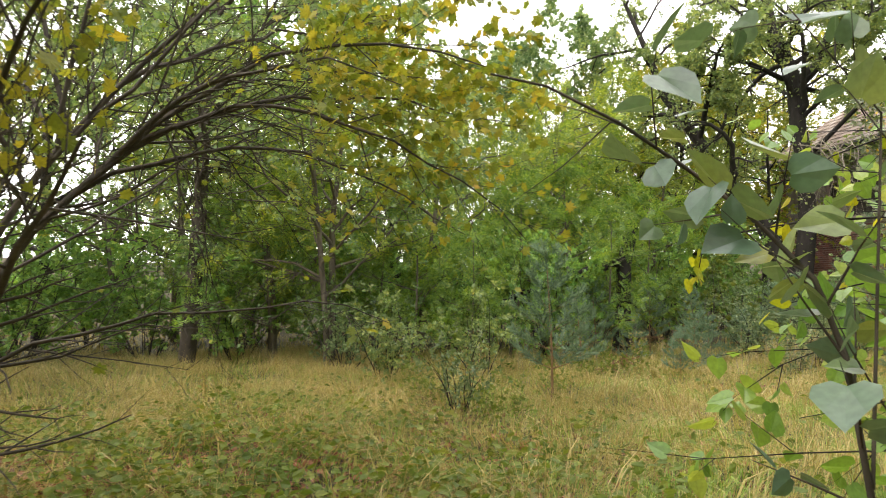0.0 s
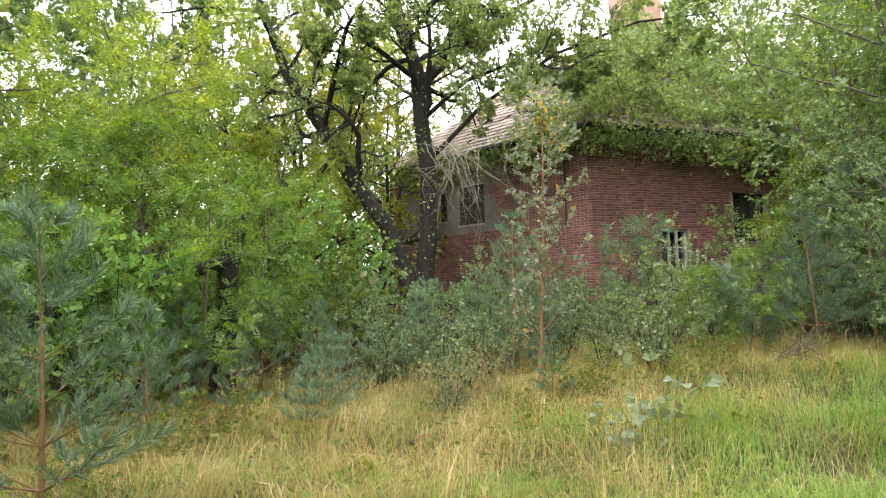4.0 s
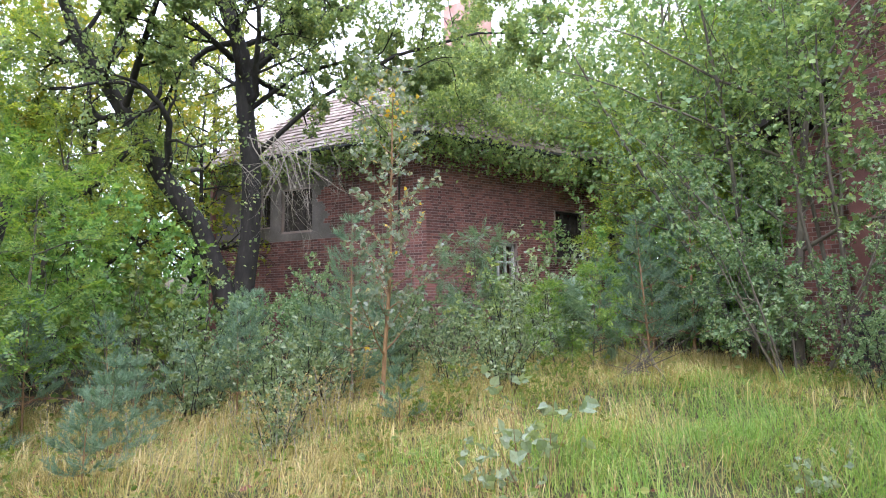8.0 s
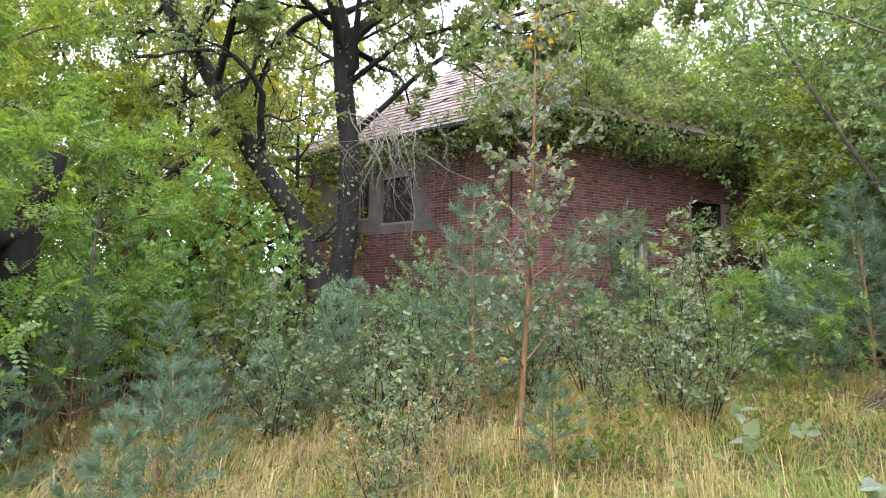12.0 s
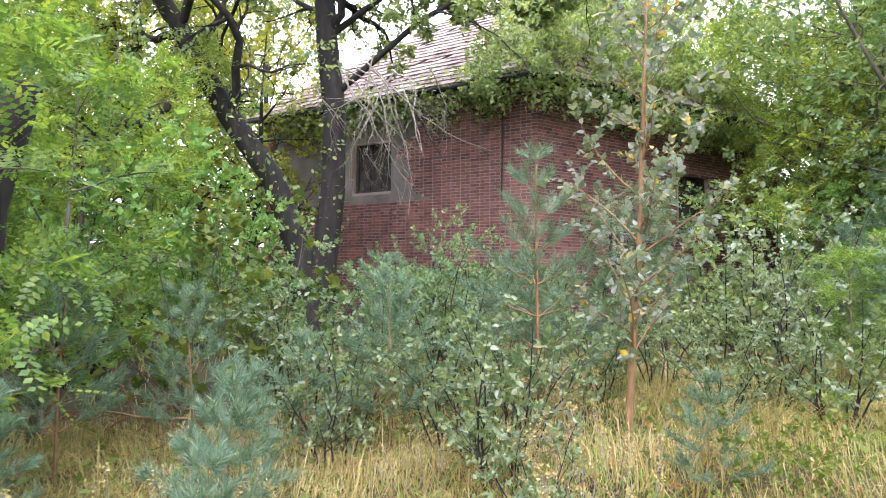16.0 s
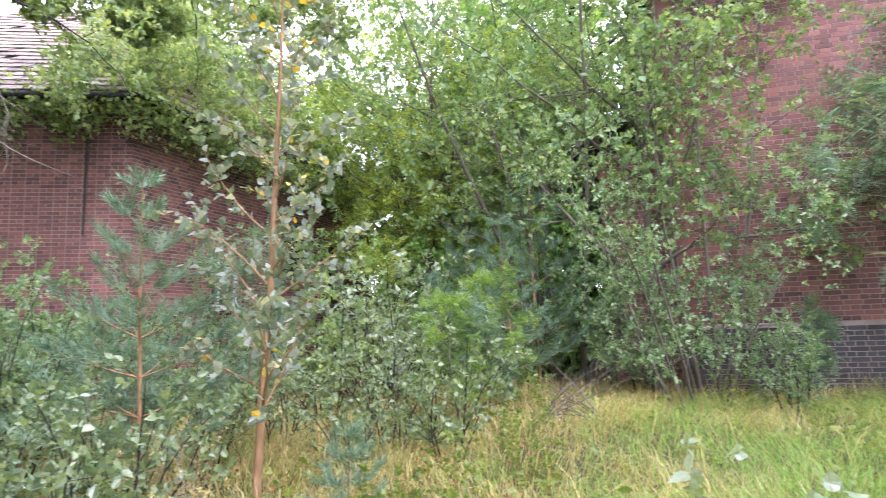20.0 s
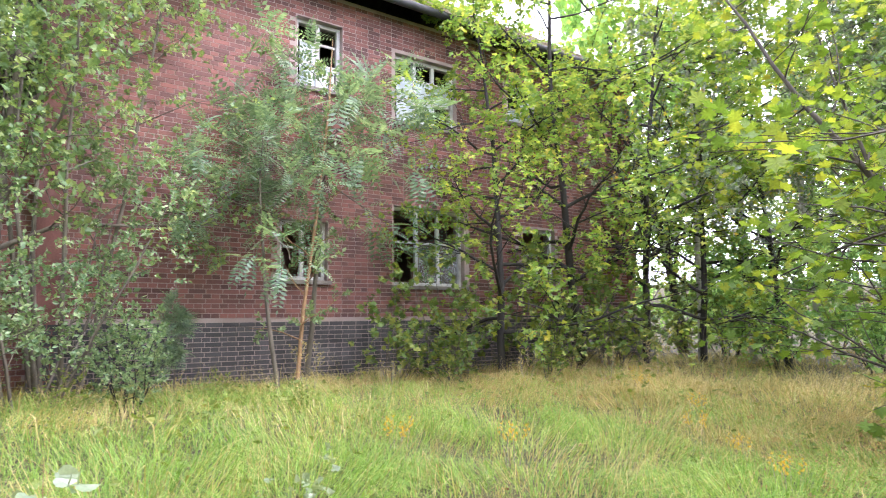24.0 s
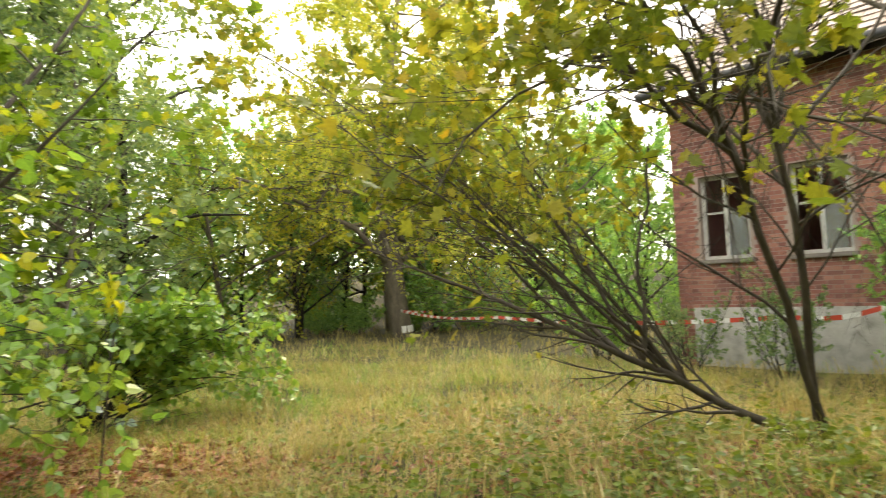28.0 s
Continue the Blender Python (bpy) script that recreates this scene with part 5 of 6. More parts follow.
SPOTS = [(3, 12.3, 6.5), (0, -6.5, 20), (1, -2.5, 24), (2, 1.5, 21), (0, 5, 25), (1, -11, 17), (2, 4.5, 22), (0, -16, 14), (1, 9, 29), (2, -3, 17.5), (0, 20, 7.5), (3, 18.2, 10.2), (1, 25, 10.2), (0, 27, 5), (3, 18.6, 6.6), (3, -2.2, 11.9), (3, -5.6, 14.2),
         (1, 32, 12), (0, 12, 27.5), (0, 5, -15), (1, 1, -20), (2, -4, -22), (0, -9, -22), (1, -17, -19), (2, -20, -9), (0, -21, -4), (0, -7, -19.5), (1, -3.5, -14.5), (0, -11, -17), (1, -16.5, -8.5), (0, -19, -14), (0, 14, -12), (1, 10, -18), (2, -22, 4), (0, -20, 15), (1, -24, 22), (2, -9, 27), (1, 30, 22), (3, 5.0, -10.5), (3, 2.0, -11.0), (2, -1.5, -13.5), (0, -6, -17), (1, -10, -15.5), (0, -15, -13), (2, -17, -15), (2, -13.5, -17.5), (1, -3, -17), (2, -17.5, -4.5), (3, -7.5, 14.5), (2, -12, 12), (1, -5, 30), (2, 4.5, -11.8), (3, 2.6, -9.6), (3, 4.4, -8.8), (1, 3, -27), (1, -27, -12), (3, -1, -10.5), (2, 0.5, -15.5), (2, -9, -18.5), (0, -12, -19), (1, -15, -18), (0, 2, -17), (0, 11.5, -11), (1, 5.5, -13), (0, -20, -8), (1, -18, -17), (0, -23, -12), (1, -14, -21), (0, -25, -18), (0, -27, -6), (1, 17.5, 26.5), (0, 21, 24.5), (1, 28, 20), (0, 14.5, 27.5), (1, -2, 21), (0, 0.5, 25), (2, 3, 23.5), (1, -7, 23), (0, 25.5, 11.6), (0, 21.0, 10.6), (1, 26, 14.5)]
far = [broad_tree(88, 15, 0.2, DIAMOND, M_TALL, M_BARK, "far woodland tree with green crown", 0.4, 7, (22, 6, 4), 0.1, (58, 48, 45), (0.42, 0.55, 0.5), 0.2, least=0.05),
       broad_tree(89, 14, 0.2, DIAMOND, M_FINE, M_BARK, "far woodland tree with pale green crown", 0.38, 7, (22, 6, 4), 0.1, (54, 48, 45), (0.4, 0.55, 0.5), 0.3, least=0.05)]
rng = np.random.default_rng(90)
for k in range(26):
    a = 6.283 * k / 26 + rng.normal(0, 0.05)
    r = 31 + 5 * rng.random()
    spot(far[k % 2], at(2 + r * math.cos(a), 4 + r * math.sin(a), rng.uniform(0.42, 0.66), rng.uniform(0, 360)), "far woodland trees")
for k, x, y in SPOTS:
    if math.hypot(x - 2, y - 4) > 20 and k < 3:
        spot(far[k % 2], at(x, y, rng.uniform(0.85, 1.1) * (1.0 if y < -5 else 0.8), rng.uniform(0, 360)), "far woodland trees")
        continue
    spot(tall[k], at(x, y, rng.uniform(0.85, 1.2), rng.uniform(0, 360)), "woodland trees")
# trunk tree in the wood behind the low maple
move(broad_tree(91, 14, 0.17, DIAMOND, M_BUSH, M_BARK_BROWN, "woodland tree with a straight dark brown trunk", 0.13, 9, (20, 7, 4), 0.22, (66, 45, 45), (0.3, 0.5, 0.5), 0.1, least=0.01), at(-5.0, 12.2))
# many-stemmed trees in the gap between the houses
def fan_tree(seed, n, h, r, tilt, label, leaf_m, size, each, shape=DIAMOND, start=0.35):
    rng = np.random.default_rng(seed)
    limbs, last = [], []
    for k in range(n):
        a = k * 2.4 + rng.normal(0, 0.3)
        st = branch(rng, (0.25 * math.cos(a), 0.25 * math.sin(a), -0.05), (tilt * math.cos(a), tilt * math.sin(a), 1), h * rng.uniform(0.75, 1.1), r, 0.05, 0.1, 11, 0.12)
        l2, tw = grow(rng, *st, [dict(n=15, start=start, angle=60, length=0.26, up=0.15, wob=0.14, taper=0.45, r=0.4), dict(n=6, start=0.15, angle=48, length=0.5, wob=0.14, r=0.55), dict(n=3, start=0.2, angle=45, length=0.5, wob=0.14, steps=4, r=0.6)])
        limbs += l2
        last += tw
    P, D = on_twigs(rng, last, each)
    LV, LF = leaves(rng, shape, P, D, size, 0.5)
    return plant("tree", label, "tree", limbs, M_BARK_GREY, LV, LF, leaf_m, 0.005)


fan = fan_tree(92, 7, 7.6, 0.05, 0.25, "many-stemmed tree with small grey-green leaves by the house", M_FINE, 0.085, 5)
spot(fan, at(13.9, 7.4, 1.1, 0))
spot(fan, at(16.6, 6.9, 0.9, 220))
thorn = fan_tree(93, 9, 3.5, 0.02, 0.42, "airy hawthorn with small grey-green leaves before the house corner", M_BUSH, 0.058, 5, OVAL, 0.12)
move(thorn, at(11.2, 6.3))
move(fan_tree(94, 5, 7.4, 0.04, 0.2, "tall airy tree with thin stems before the house corner", M_FINE, 0.075, 7, DIAMOND, 0.42), at(12.4, 5.7))
# tree that hangs over the corner of the old house
move(broad_tree(84, 10.5, 0.1, DIAMOND, M_OAK, M_BARK_GREY, "leafy tree rising behind the roof of the old house", 0.13, 12, (26, 9, 6), 0.2, (68, 48, 45), (0.62, 0.55, 0.55), 0.0, flat=0.5, least=0.006, low=3.2), at(25.6, 18.4, 1.25))
# yellowing maple across the meadow
big = broad_tree(85, 14.5, 0.46, DIAMOND, M_MAPLE_G, M_BARK_GREY, "broad yellow-green maple across the meadow", 0.15, 15, (38, 11, 9), 0.17, (72, 50, 45), (0.56, 0.5, 0.6), -0.75, flat=0.7, least=0.012, limb=0.3)
move(big, at(-12.4, -11.8))
s = Soup()
tube(s, [(0.01, 0, 0.2), (0.02, 0, 0.32), (0.03, 0, 0.45)], [0.44, 0.435, 0.43], 14)
put("paint_mark", mesh_of("paint_mark", *s.get(), M_TAPE_W, smooth=True), big, "white paint band round the trunk")
# birch past the end of the house
wb = broad_tree(86, 13, 0.1, DIAMOND, M_BIRCH, M_BIRCHBARK, "tall white-barked birch with fine pale leaves", 0.09, 20, (30, 7, 4), 0.2, (50, 45, 60), (0.26, 0.5, 0.5), -0.3, least=0.004, name="birch_tree")
spot(wb, at(9.2, -6.6))
spot(wb, at(7.4, -9.4, 1.1, 120))
spot(wb, at(8.6, -8.2, 0.95, 40))
spot(wb, at(6.2, -11.2, 1.1, 200))

# old pale-trunked tree at the meadow's corner
rng = np.random.default_rng(63)
limbs, last = [], []
base = (np.array([(0, 0, -0.1), (0.02, 0.05, 1.2), (0.1, 0.0, 2.2), (0.3, -0.2, 3.4), (0.7, -0.5, 5.0), (1.0, -0.7, 7.0)]), np.array([0.14, 0.12, 0.1, 0.09, 0.07, 0.03]))
fork = (np.array([(0.05, 0.02, 1.6), (-0.3, 0.3, 2.8), (-0.5, 0.6, 4.4), (-0.6, 0.8, 6.4)]), np.array([0.09, 0.08, 0.06, 0.02]))
for st in (base, fork):
    l2, tw = grow(rng, *st, [dict(n=12, start=0.3, angle=60, length=0.38, up=0.1, wob=0.16, r=0.4), dict(n=6, start=0.2, angle=45, length=0.5, wob=0.14, r=0.5), dict(n=3, start=0.2, angle=45, length=0.5, wob=0.14, r=0.6, steps=4)])
    limbs += l2
    last += tw
P, D = on_twigs(rng, last, 7)
ok = (P[:, 1] < 0.2) | (rng.random(len(P)) < 0.15)
P, D = P[ok], D[ok]
LV, LF = leaves(rng, LOBED, P, D, 0.1, 0.6)
move(plant("maple_tree", "pale-barked maple with thin yellowing crown", "tree", limbs, M_BARK_GREY, LV, LF, M_MAPLE_Y, 0.003), at(-5.6, 6.0))

# ---- undergrowth ----
def inside_box(x, y):
    return (x - y * 0.185 > 10.6 and -9 < y < 6.5) or (x > 13 and 12 < y < 26) or (x < -8.5 and 0 < y < 13.5 and x > -19)


ba = bush(201, 1.7, 8, OVAL, M_SALLOW, M_BARK, "leggy sallow bush with grey-green oval leaves", 0.075, 5, 0.6, 0.4, per=8)
bb = bush(202, 2.4, 11, DIAMOND, M_BUSH, M_BARK, "dense bush with small grey-green leaves", 0.058, 13, 0.8, 0.4, per=9, twig=0.32)
bc = bush(203, 2.3, 8, OVAL, M_OAK, M_BARK, "dark bush with glossy pointed leaves", 0.085, 8, 0.7, 0.55, per=9)
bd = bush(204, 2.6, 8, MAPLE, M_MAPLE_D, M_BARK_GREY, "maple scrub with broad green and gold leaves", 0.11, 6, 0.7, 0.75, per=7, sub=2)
be = bush(205, 1.15, 9, OVAL, M_HERB, M_BARK_TAN, "low bramble and herb clump", 0.06, 7, 0.9, 0.6, per=6, sub=2, r=0.006)
bf = bush(206, 2.6, 12, DIAMOND, M_TALL, M_BARK, "tall leafy thicket of green undergrowth", 0.1, 10, 0.8, 0.5, per=10, twig=0.36)
bg = bush(207, 2.4, 9, DIAMOND, M_TALL, M_BARK, "leafy thicket at the wood's edge", 0.17, 6, 0.8, 0.5, per=7, twig=0.38, least=0.006)
KINDS = [ba, bb, bc, bd, be, bf, bg]
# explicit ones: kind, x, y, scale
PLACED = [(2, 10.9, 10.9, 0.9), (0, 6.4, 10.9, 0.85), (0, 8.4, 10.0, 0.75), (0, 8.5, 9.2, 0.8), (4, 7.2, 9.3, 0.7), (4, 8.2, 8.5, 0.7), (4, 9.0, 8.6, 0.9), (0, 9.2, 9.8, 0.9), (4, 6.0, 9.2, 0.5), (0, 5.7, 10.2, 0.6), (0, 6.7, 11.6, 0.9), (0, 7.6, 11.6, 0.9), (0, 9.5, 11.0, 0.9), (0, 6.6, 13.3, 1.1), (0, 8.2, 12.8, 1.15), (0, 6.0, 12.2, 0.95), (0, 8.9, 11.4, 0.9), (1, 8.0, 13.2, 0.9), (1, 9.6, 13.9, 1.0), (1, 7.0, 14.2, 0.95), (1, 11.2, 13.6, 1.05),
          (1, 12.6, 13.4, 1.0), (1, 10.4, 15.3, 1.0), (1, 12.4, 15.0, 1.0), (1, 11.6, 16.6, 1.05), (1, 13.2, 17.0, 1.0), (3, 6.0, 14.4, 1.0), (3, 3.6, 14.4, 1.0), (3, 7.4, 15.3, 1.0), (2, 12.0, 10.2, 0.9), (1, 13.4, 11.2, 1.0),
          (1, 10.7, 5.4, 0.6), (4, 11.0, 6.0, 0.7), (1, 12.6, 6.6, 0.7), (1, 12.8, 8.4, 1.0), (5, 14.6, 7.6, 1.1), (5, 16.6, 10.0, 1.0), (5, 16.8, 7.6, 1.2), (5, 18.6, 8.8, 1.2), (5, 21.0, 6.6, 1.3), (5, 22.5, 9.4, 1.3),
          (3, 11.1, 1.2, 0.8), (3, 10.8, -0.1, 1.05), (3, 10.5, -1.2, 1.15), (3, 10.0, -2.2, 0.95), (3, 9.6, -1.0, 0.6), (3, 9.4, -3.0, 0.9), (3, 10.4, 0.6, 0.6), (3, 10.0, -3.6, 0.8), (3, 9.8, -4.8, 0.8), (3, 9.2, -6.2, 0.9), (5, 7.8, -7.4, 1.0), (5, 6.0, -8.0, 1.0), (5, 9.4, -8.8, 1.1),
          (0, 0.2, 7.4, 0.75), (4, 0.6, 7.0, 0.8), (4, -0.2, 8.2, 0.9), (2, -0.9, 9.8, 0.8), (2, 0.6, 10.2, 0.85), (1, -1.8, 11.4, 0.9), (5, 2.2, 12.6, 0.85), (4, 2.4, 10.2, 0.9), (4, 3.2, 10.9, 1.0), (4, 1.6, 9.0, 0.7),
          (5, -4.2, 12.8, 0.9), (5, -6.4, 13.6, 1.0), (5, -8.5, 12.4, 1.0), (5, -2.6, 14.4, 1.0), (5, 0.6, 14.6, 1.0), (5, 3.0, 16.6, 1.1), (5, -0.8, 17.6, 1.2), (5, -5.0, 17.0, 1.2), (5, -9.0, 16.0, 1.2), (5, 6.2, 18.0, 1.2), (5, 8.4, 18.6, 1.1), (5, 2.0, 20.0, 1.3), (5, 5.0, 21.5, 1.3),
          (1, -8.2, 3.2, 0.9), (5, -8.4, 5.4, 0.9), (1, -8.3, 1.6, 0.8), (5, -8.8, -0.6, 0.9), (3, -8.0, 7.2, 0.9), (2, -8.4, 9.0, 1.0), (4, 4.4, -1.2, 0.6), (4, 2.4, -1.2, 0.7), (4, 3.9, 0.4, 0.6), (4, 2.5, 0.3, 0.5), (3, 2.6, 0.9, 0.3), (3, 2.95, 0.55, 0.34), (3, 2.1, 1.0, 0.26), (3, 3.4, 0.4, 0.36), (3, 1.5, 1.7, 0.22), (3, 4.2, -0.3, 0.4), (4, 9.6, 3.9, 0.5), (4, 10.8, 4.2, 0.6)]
rng = np.random.default_rng(211)
for k, x, y, sc in PLACED:
    spot(KINDS[k], at(x, y, sc * rng.uniform(0.92, 1.08), rng.uniform(0, 360)), "undergrowth")
# dark wood's edge across the meadow
for k in range(26):
    a = radians(205 + 95 * k / 25)
    x, y = 1 + 23.0 * math.cos(a) + rng.normal(0, 0.8), 2 + 23.0 * math.sin(a) + rng.normal(0, 0.8)
    spot(KINDS[6], at(x, y, rng.uniform(0.5, 0.9), rng.uniform(0, 360)), "undergrowth")
for k in range(14):
    a = radians(212 + 60 * k / 13)
    spot(KINDS[5], at(1 + 20.0 * math.cos(a) + rng.normal(0, 0.5), 2 + 20.0 * math.sin(a) + rng.normal(0, 0.5), rng.uniform(0.22, 0.42), rng.uniform(0, 360)), "undergrowth")
# thicket round the edge of the clearing
for k in range(64):
    a = 6.283 * k / 64 + rng.normal(0, 0.04)
    r = 22 + rng.uniform(-2, 5)
    x, y = 2 + r * math.cos(a) * 1.05, 3 + r * math.sin(a)
    if not inside_box(x, y):
        spot(KINDS[6], at(x, y, rng.uniform(1.1, 1.9), rng.uniform(0, 360)), "undergrowth")

wp = bush(222, 2.3, 9, OVAL, M_PALE, M_BARK, "dark-stemmed dogwood bush with pale shining leaves", 0.075, 6, 0.55, 0.75, per=8, twig=0.34, sub=3)
spot(wp, at(10.75, 10.15, 1.05))
spot(wp, at(11.35, 10.0, 0.8, 120))
ps = bush(221, 0.9, 6, HEART, M_PALE, M_BARK_TAN, "poplar sapling with pale grey-green leaves in the grass", 0.085, 4, 0.7, 0.35, name="poplar_sapling", cat="sapling", per=4, sub=1, r=0.006)
spot(ps, at(6.1, 7.45, 1.15))
spot(ps, at(5.7, 7.5, 0.6, 90))
spot(ps, at(7.0, 5.6, 0.5, 200))
# dried goldenrod and tansy stalks
def stalk(seed, h, head, label, name):
    rng = np.random.default_rng(seed)
    limbs, P, D = [], [], []
    for k in range(5):
        a = k * 1.3
        st = branch(rng, (0.06 * math.cos(a), 0.06 * math.sin(a), -0.03), (0.15 * math.cos(a), 0.15 * math.sin(a), 1), h * rng.uniform(0.7, 1.1), 0.0035, 0.05, 0.0, 6, 0.5)
        l2, tw = grow(rng, *st, [dict(n=7, start=0.65, angle=40, length=0.16, wob=0.1, r=0.7, steps=3)])
        limbs += l2
        p, d = on_twigs(rng, tw, 7, 0.3)
        P.append(p), D.append(d)
    LV, LF = leaves(rng, OVAL, np.concatenate(P), np.concatenate(D), 0.022, 0.2)
    ob = plant(name, label, "weed", limbs, M_DEADWOOD, LV, LF, head, crown="flower_head", trunk="stalk")
    for o in ob.children:
        o["kind"] = "stuff"
    return ob


sa = stalk(231, 1.0, M_STRAW, "dried brown goldenrod stalks in the grass", "dry_weed")
sb = stalk(232, 0.6, M_FLOWER, "tansy with small yellow flower heads", "tansy")
for k in range(24):
    x, y = rng.uniform(3.4, 7.6), rng.uniform(9.4, 11.6)
    if math.hypot(x - 3, y - 8.9) > 1.9:
        spot(sa, at(x, y, rng.uniform(0.6, 1.05), rng.uniform(0, 360)), "dried weeds")
for x, y in [(3.4, 12.4), (2.6, 10.4), (3.3, 10.9), (2.0, 10.6), (1.2, 9.2), (0.6, 9.0), (9.6, 2.6), (9.0, 0.4), (8.6, -1.2), (8.4, -2.6), (8.8, -3.6), (7.9, -4.6), (10.2, 3.4), (4.0, 14.0), (5.2, 9.6), (2.4, 11.6)]:
    spot(sa, at(x, y, rng.uniform(0.7, 1.05), rng.uniform(0, 360)), "dried weeds")
for x, y in [(7.6, 4.2), (6.8, 3.6), (7.6, -0.4), (6.4, 0.6), (6.0, 1.6), (8.4, -1.8), (4.8, 3.0), (5.4, 2.2)]:
    spot(sb, at(x, y, rng.uniform(0.7, 1.0), rng.uniform(0, 360)), "tansy plants")

# ---- grass ----
def blades(rng, n, place, length, wide, bend=0.5):
    """Grass blades: bent strips that taper to a point."""
    P = place(rng, n)
    n = len(P)
    a = rng.uniform(0, 6.283, n)
    d = np.stack([np.cos(a), np.sin(a), np.zeros(n)], 1)
    s = np.stack([-np.sin(a), np.cos(a), np.zeros(n)], 1)
    L = length(P, rng) * rng.uniform(0.55, 1.25, n)
    w = wide * rng.uniform(0.6, 1.3, n)
    b = bend * rng.uniform(0.2, 1.5, n)
    up = np.array([0, 0, 1.0])
    lean = (patchy(P[:, 0], P[:, 1], 2.6, 7) - 0.5)[:, None] * np.array([1.7, 1.2, 0]) * L[:, None]
    mid = P + lean * 0.4 + up * (L * 0.55)[:, None] + d * (L * b * 0.22)[:, None]
    tip = P + lean + up * (L * np.clip(1.0 - 0.45 * b, 0.25, 1))[:, None] + d * (L * b * 0.75)[:, None]
    V = np.stack([P - s * w[:, None], P + s * w[:, None], mid - s * w[:, None] * 0.75, mid + s * w[:, None] * 0.75, tip], 1)
    F = np.array([(0, 1, 3), (0, 3, 2), (2, 3, 4)])
    return V.reshape(-1, 3), (F[None] + (np.arange(n) * 5)[:, None, None]).reshape(-1, 3)


def patchy(x, y, s, k):
    return 0.5 + 0.5 * np.sin(x * s + 1.7 * k + 1.3 * np.sin(y * s * 0.8 + k)) * np.cos(y * s * 1.1 + 0.6 * k + np.sin(x * s * 0.7))


def bare(x, y):
    """Shaded leaf mould under the maple, where little grass grows."""
    return np.exp(-(((x - 1.8) / 2.2) ** 2 + ((y - 0.6) / 1.4) ** 2))


def inside_house(x, y):
    return ((x - y * 0.185 > 12.15) & (y < 5.9)) | ((x > 14.3) & (y > 13)) | ((x < -9.2) & (y > 0.7) & (y < 13))


def lush(x, y):
    """How green the meadow is: lush towards the side house, straw elsewhere."""
    d = np.exp(-(((x - 7.0) / 3.6) ** 2 + ((y - 4.4) / 3.0) ** 2))
    e = 0.4 * np.clip((3.0 - y) / 4.0, 0, 1) * (x < 5)
    return np.clip(d * 2.0 + e, 0, 1)


def scatter(x0, x1, y0, y1, want):
    def place(rng, n):
        x, y = rng.uniform(x0, x1, n), rng.uniform(y0, y1, n)
        ok = (rng.random(n) < want(x, y) * (1 - 0.92 * bare(x, y))) & ~inside_house(x, y)
        x, y = x[ok], y[ok]
        return np.stack([x, y, ground_z(x, y) - 0.02], 1)
    return place


blob = lambda cx, cy, r: (lambda x, y: np.exp(-((x - cx) ** 2 + (y - cy) ** 2) / r ** 2))
rng = np.random.default_rng(101)
S1, S2 = Soup(), Soup()
near = lambda x, y: np.clip(1.3 - np.hypot(x - 3, y - 6) / 13, 0.15, 1)
S1.add(*blades(rng, 560000, scatter(-9, 14, -9, 15, lambda x, y: near(x, y) * (1 - 0.8 * lush(x, y)) * (1 - 0.6 * blob(-2.2, 5.2, 2.6)(x, y)) * (0.25 + 0.75 * patchy(x, y, 2.3, 1))), lambda P, r: 0.18 + 0.3 * patchy(P[:, 0], P[:, 1], 2.9, 2), 0.003, 1.7))
S1.add(*blades(rng, 40000, scatter(-22, 30, -22, 26, lambda x, y: 0.9 - 0.8 * lush(x, y)), lambda P, r: np.full(len(P), 0.42), 0.008, 0.8))
S2.add(*blades(rng, 520000, scatter(-9, 14, -9, 15, lambda x, y: near(x, y) * (0.22 + 0.9 * lush(x, y)) * (0.25 + 0.75 * patchy(x, y, 1.9, 4))), lambda P, r: 0.18 + 0.24 * patchy(P[:, 0], P[:, 1], 2.2, 3), 0.0034, 1.5))
S1.add(*blades(rng, 26000, scatter(-6, 13, -6, 14, lambda x, y: near(x, y) * patchy(x, y, 1.3, 9)), lambda P, r: np.full(len(P), 0.62), 0.0018, 0.7))
tagged(put("dry_grass", mesh_of("dry_grass", *S1.get(), M_STRAW)), "long straw-yellow dry meadow grass", "grass", kind="stuff")
tagged(put("green_grass", mesh_of("green_grass", *S2.get(), M_GRASS)), "lush green meadow grass", "grass", kind="stuff")


def ground_leaves(rng, n, place, shape, size, z0, z1, flat):
    P = place(rng, n)
    P[:, 2] += rng.uniform(z0, z1, len(P))
    a = rng.uniform(0, 6.283, len(P))
    return leaves(rng, shape, P, np.stack([np.cos(a), np.sin(a), 0.1 + 0 * a], 1), size, flat)


S4, S5 = Soup(), Soup()


def litter(cx, cy, r):
    def place(rng, n):
        P = rng.normal(0, r * 0.7, (n, 2)) + (cx, cy)
        P = P[~inside_house(P[:, 0], P[:, 1])]
        return np.column_stack([P, ground_z(P[:, 0], P[:, 1]) - 0.01])
    return place



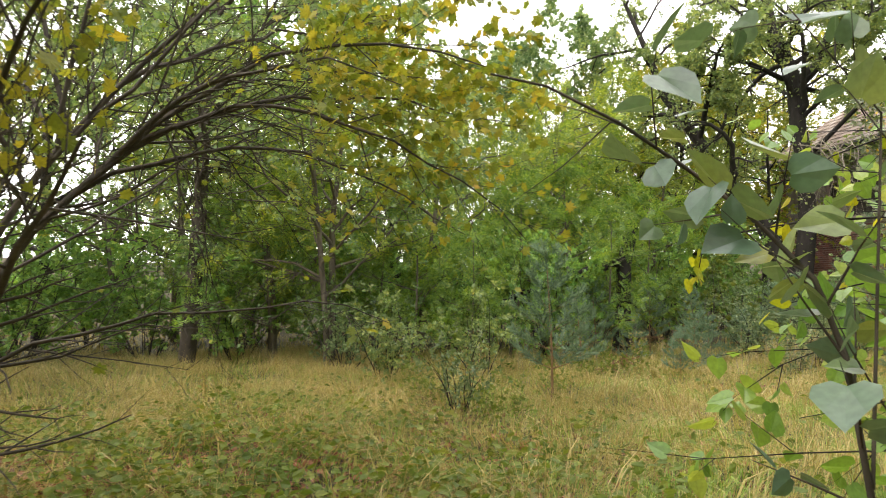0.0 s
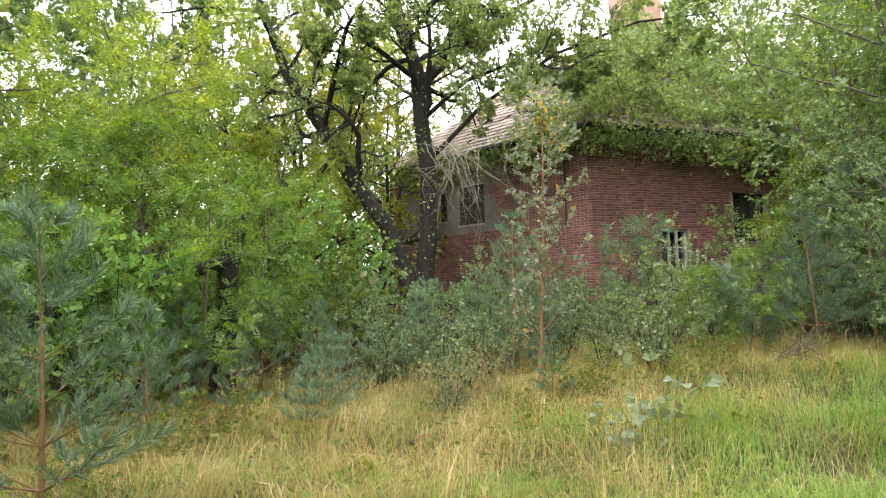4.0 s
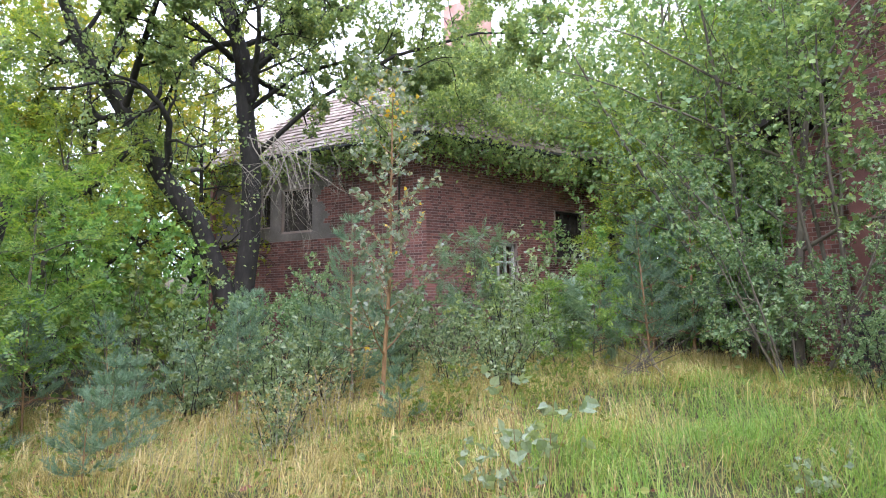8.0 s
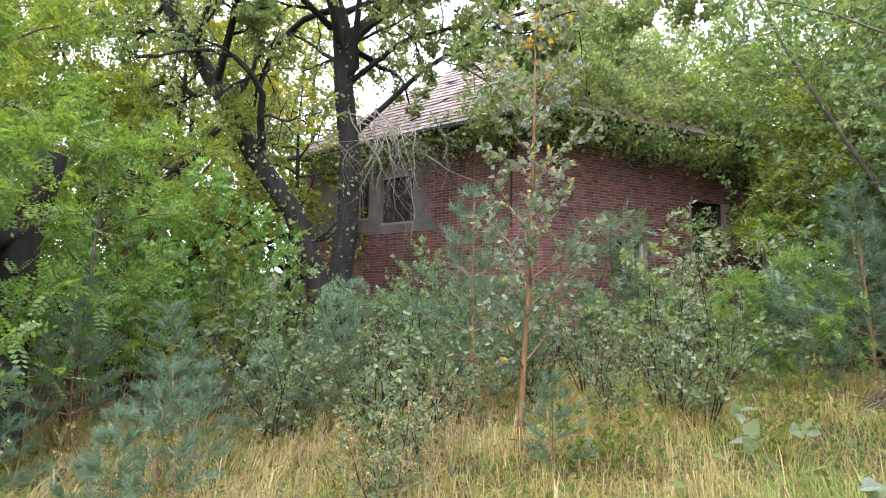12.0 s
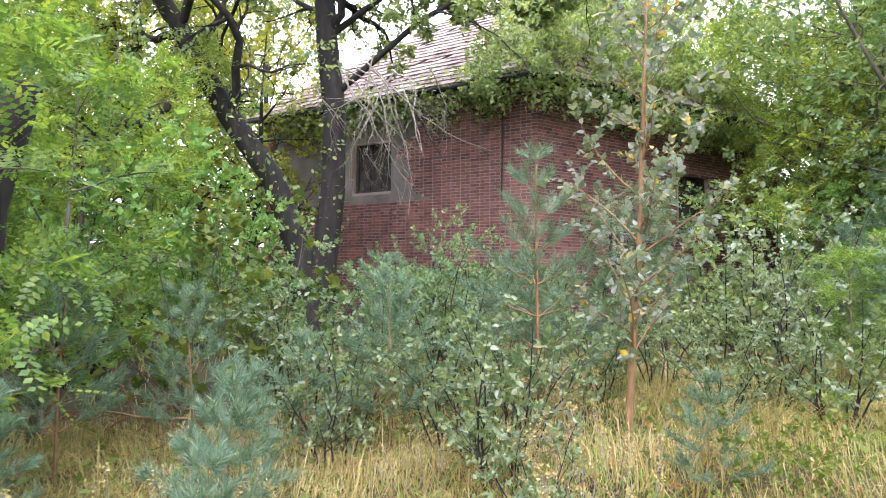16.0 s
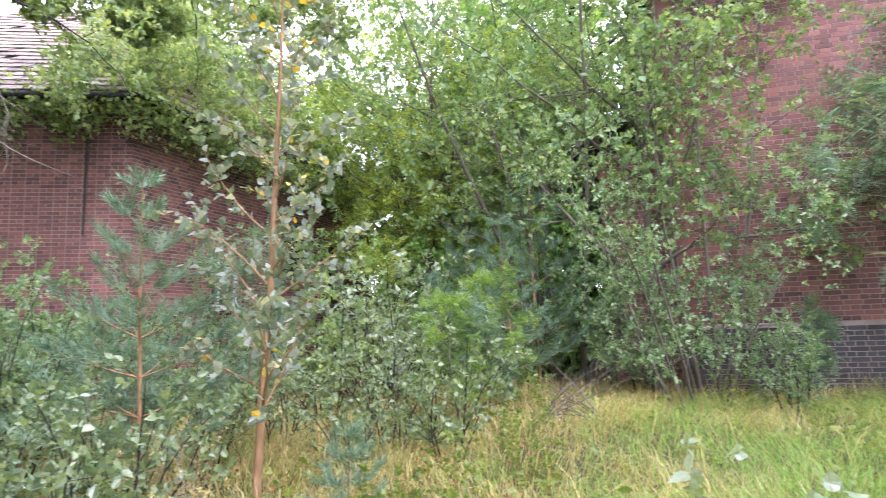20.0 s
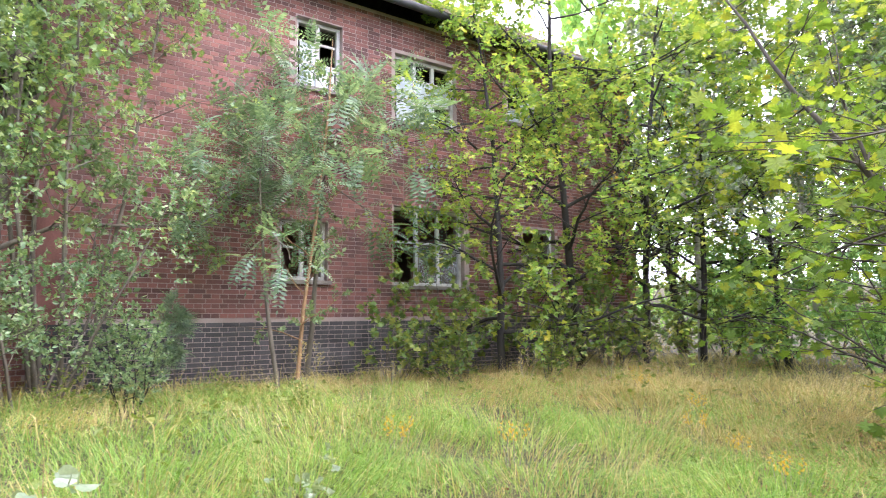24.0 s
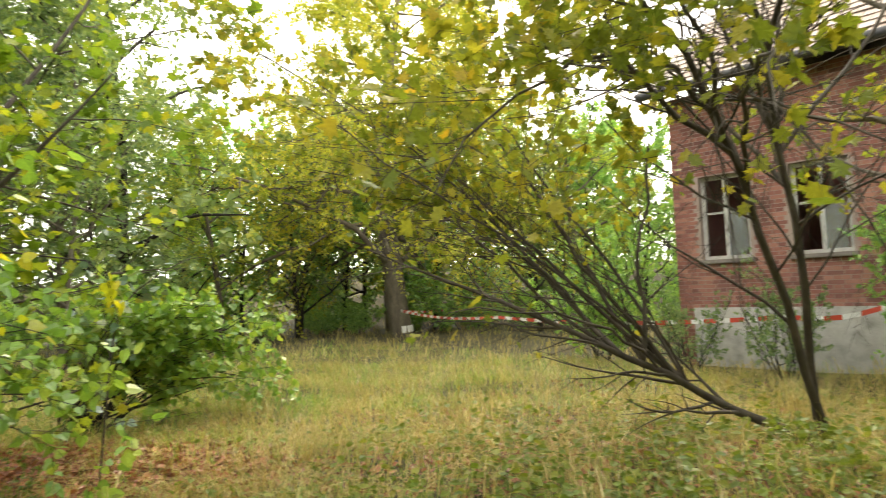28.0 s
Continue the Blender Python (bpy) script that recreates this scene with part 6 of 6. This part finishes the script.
for cx, cy, r, n in [(-2.0, 4.5, 3.0, 7000), (2.4, 0.6, 1.7, 12000), (11, -1.5, 2.5, 2500), (1.3, 1.0, 1.2, 9000), (1.2, 4.6, 2.0, 900), (6, 11, 3.0, 1200)]:
    S4.add(*ground_leaves(rng, n, litter(cx, cy, r), OVAL, 0.09, 0.0, 0.06, 0.85))
for cx, cy, r, n in [(-2.2, 5.2, 2.6, 70000), (0.6, 4.6, 1.4, 20000), (3.6, 0.2, 1.6, 5000), (8.6, -1.5, 2.5, 6000), (6.5, 11, 3.5, 16000), (10, 4.6, 1.5, 4000), (2.0, 10.8, 2.0, 7000)]:
    S5.add(*ground_leaves(rng, n, scatter(cx - 2 * r, cx + 2 * r, cy - 2 * r, cy + 2 * r, lambda x, y: blob(cx, cy, r)(x, y) * patchy(x, y, 3.1, 5)), OVAL, 0.085, 0.04, 0.26, 0.7))
tagged(put("fallen_leaves", mesh_of("fallen_leaves", *S4.get(), M_LITTER)), "brown and yellow fallen leaves", "leaf litter", kind="stuff")
tagged(put("ground_herbs", mesh_of("ground_herbs", *S5.get(), M_HERB)), "low green herbs covering the soil", "herbs", kind="stuff")

# ---- creeper along the eave and over the roof of the old house ----
rng = np.random.default_rng(301)
creeper = thing("creeper", "dark creeper matted over the roof and hanging along the eave", "vine")
P = []
for k in range(26):
    x = rng.uniform(1.0, L1 - 0.1)
    p = np.array(m1 @ Vector((x, -0.35, EAVE1 + rng.uniform(-0.05, 0.3))))
    s = Soup()
    tube(s, *branch(rng, p, (rng.normal(0, 0.3) - 0.3, rng.normal(0, 0.4), -0.6), rng.uniform(0.5, 1.3), 0.008, 0.2, -0.3, 6), 4)
    put("stem", mesh_of("stem", *s.get(), M_BARK, smooth=True), creeper)
for k in range(3600):
    x = rng.uniform(0.6, L1 + 0.4)
    P.append(m1 @ Vector((x, -0.32 + rng.normal(0, 0.16), EAVE1 - 0.1 + rng.normal(0, 0.24) - 0.55 * rng.random() * abs(math.sin(x * 2.3)))))
for k in range(5200):
    x = rng.uniform(-0.2, L2)
    P.append(m2 @ Vector((x, -0.45 + rng.normal(0, 0.2), EAVE1 - 0.15 - 0.05 * x + rng.normal(0, 0.26) - 0.3 * rng.random() * abs(math.sin(x * 1.7)))))
P = [np.array([tuple(p) for p in P])]
# the mat on the slopes: humps over the hip and the side that looks away from the sun
n = 21000
a, b = rng.random(n), rng.random(n) ** 1.3
slope_s = E4[0] + (E4[1] - E4[0]) * a[:, None] + (mid_s - (E4[0] + (E4[1] - E4[0]) * a[:, None])) * (b * 0.95)[:, None]
hump = 0.25 + 0.9 * np.clip(np.sin(a * 9.0 + b * 4) * np.cos(b * 7 - a * 5) + 0.35, 0, 1.3)
P.append(slope_s + np.stack([rng.normal(0, 0.1, n), rng.normal(0, 0.1, n), hump * rng.random(n) ** 0.7], 1))
n = 3500
a, b = 1 - 0.2 * rng.random(n) ** 1.5, rng.random(n)
slope_w = E4[3] + (E4[0] - E4[3]) * a[:, None] + (mid_s - E4[0]) * (b * 0.95)[:, None]
P.append(slope_w + np.stack([rng.normal(0, 0.1, n), rng.normal(0, 0.1, n), (0.1 + 0.6 * np.clip(a - 0.8, 0, 1) * 4) * rng.random(n)], 1))
P = np.concatenate(P)
LV, LF = leaves(rng, DIAMOND, P, rng.normal(0, 1, P.shape), 0.125, 0.4)
put("foliage", mesh_of("foliage", LV, LF, M_OAK), creeper)
# brown dead pine bough and twig heap in the grass
rng = np.random.default_rng(302)
st = branch(rng, (0, 0, 0.12), (1, 0.2, 0.22), 1.1, 0.012, 0.06, 0.0, 6)
limbs, tw = grow(rng, *st, [dict(n=9, start=0.2, angle=45, length=0.4, wob=0.1, r=0.6, steps=4)])
Pn, Dn = on_twigs(rng, tw + [st], 90, 0.1, 0.6)
nd = (np.array([(-0.02, 0, 0), (0.02, 0, 0), (0, 1, 0.03)]), np.array([(0, 1, 2)]))
LV, LF = leaves(rng, nd, Pn, Dn, 0.09, 0.1)
db = move(plant("pine_bough", "dead pine bough with rust-brown needles", "branch", limbs, M_BARK_TAN, LV, LF, M_RUST, crown="foliage", trunk="stem"), at(5.35, 13.7, 1.15, 60))
copy_thing(db, at(5.7, 13.95, 1.0, 150, z=0.15))
copy_thing(db, at(2.5, 10.5, 0.7, 20, z=0.1))
limbs = []
for k in range(16):
    a = rng.uniform(0, 6.28)
    st = branch(rng, (0.3 * math.cos(a), 0.3 * math.sin(a), 0.02), (-math.cos(a), -math.sin(a), rng.uniform(0.2, 0.9)), rng.uniform(0.5, 1.0), 0.008, 0.1, -0.2, 5)
    l2, _ = grow(rng, *st, [dict(n=3, start=0.3, angle=40, length=0.4, wob=0.1, r=0.6, steps=3)])
    limbs += l2
move(plant("brushwood", "heap of dry grey twigs at the thicket's edge", "twigs", limbs, M_BARK_GREY, [], [], None, trunk="twig"), at(10.1, 8.0, 1.3))
# barrier tape across the meadow
s, s2 = Soup(), Soup()
pts = [np.array(p) for p in ((-8.9, 4.6, 1.2), (-9.0, 3.0, 0.95), (-9.4, -4.0, 0.9), (-11.4, -10.6, 1.0), (-17.0, -13.0, 1.0))]
for a, b in zip(pts, pts[1:]):
    n = int(np.linalg.norm(b - a) / 0.25)
    for k in range(n):
        p, q = a + (b - a) * k / n, a + (b - a) * (k + 1) / n
        p, q = p - [0, 0, 0.5 * (k / n) * (1 - k / n)], q - [0, 0, 0.5 * ((k + 1) / n) * (1 - (k + 1) / n)]
        h, w = np.array([0, 0, 0.04]), unit(np.cross(q - p, [0, 0, 1.0])) * 0.001
        (s if k % 2 else s2).add(np.array([p - h - w, q - h - w, q - h + w, p - h + w, p + h - w, q + h - w, q + h + w, p + h + w]), BOX_F)
tape = thing("barrier_tape", "red and white barrier tape strung across the meadow", "tape")
tagged(put("red_band", mesh_of("red_band", *s.get(), M_TAPE_R), tape), kind="stuff")
tagged(put("white_band", mesh_of("white_band", *s2.get(), M_TAPE_W), tape), kind="stuff")

# ---- single bricks nearest the path ----
meshes = {}
for wall, single, mat in LATER:
    for w, a, d, z in single[:290]:
        if (w, mat.name) not in meshes:
            meshes[w, mat.name] = brick_mesh(w, mat)
        put("brick", meshes[w, mat.name], wall, m=Matrix.Translation((a, d, z)))
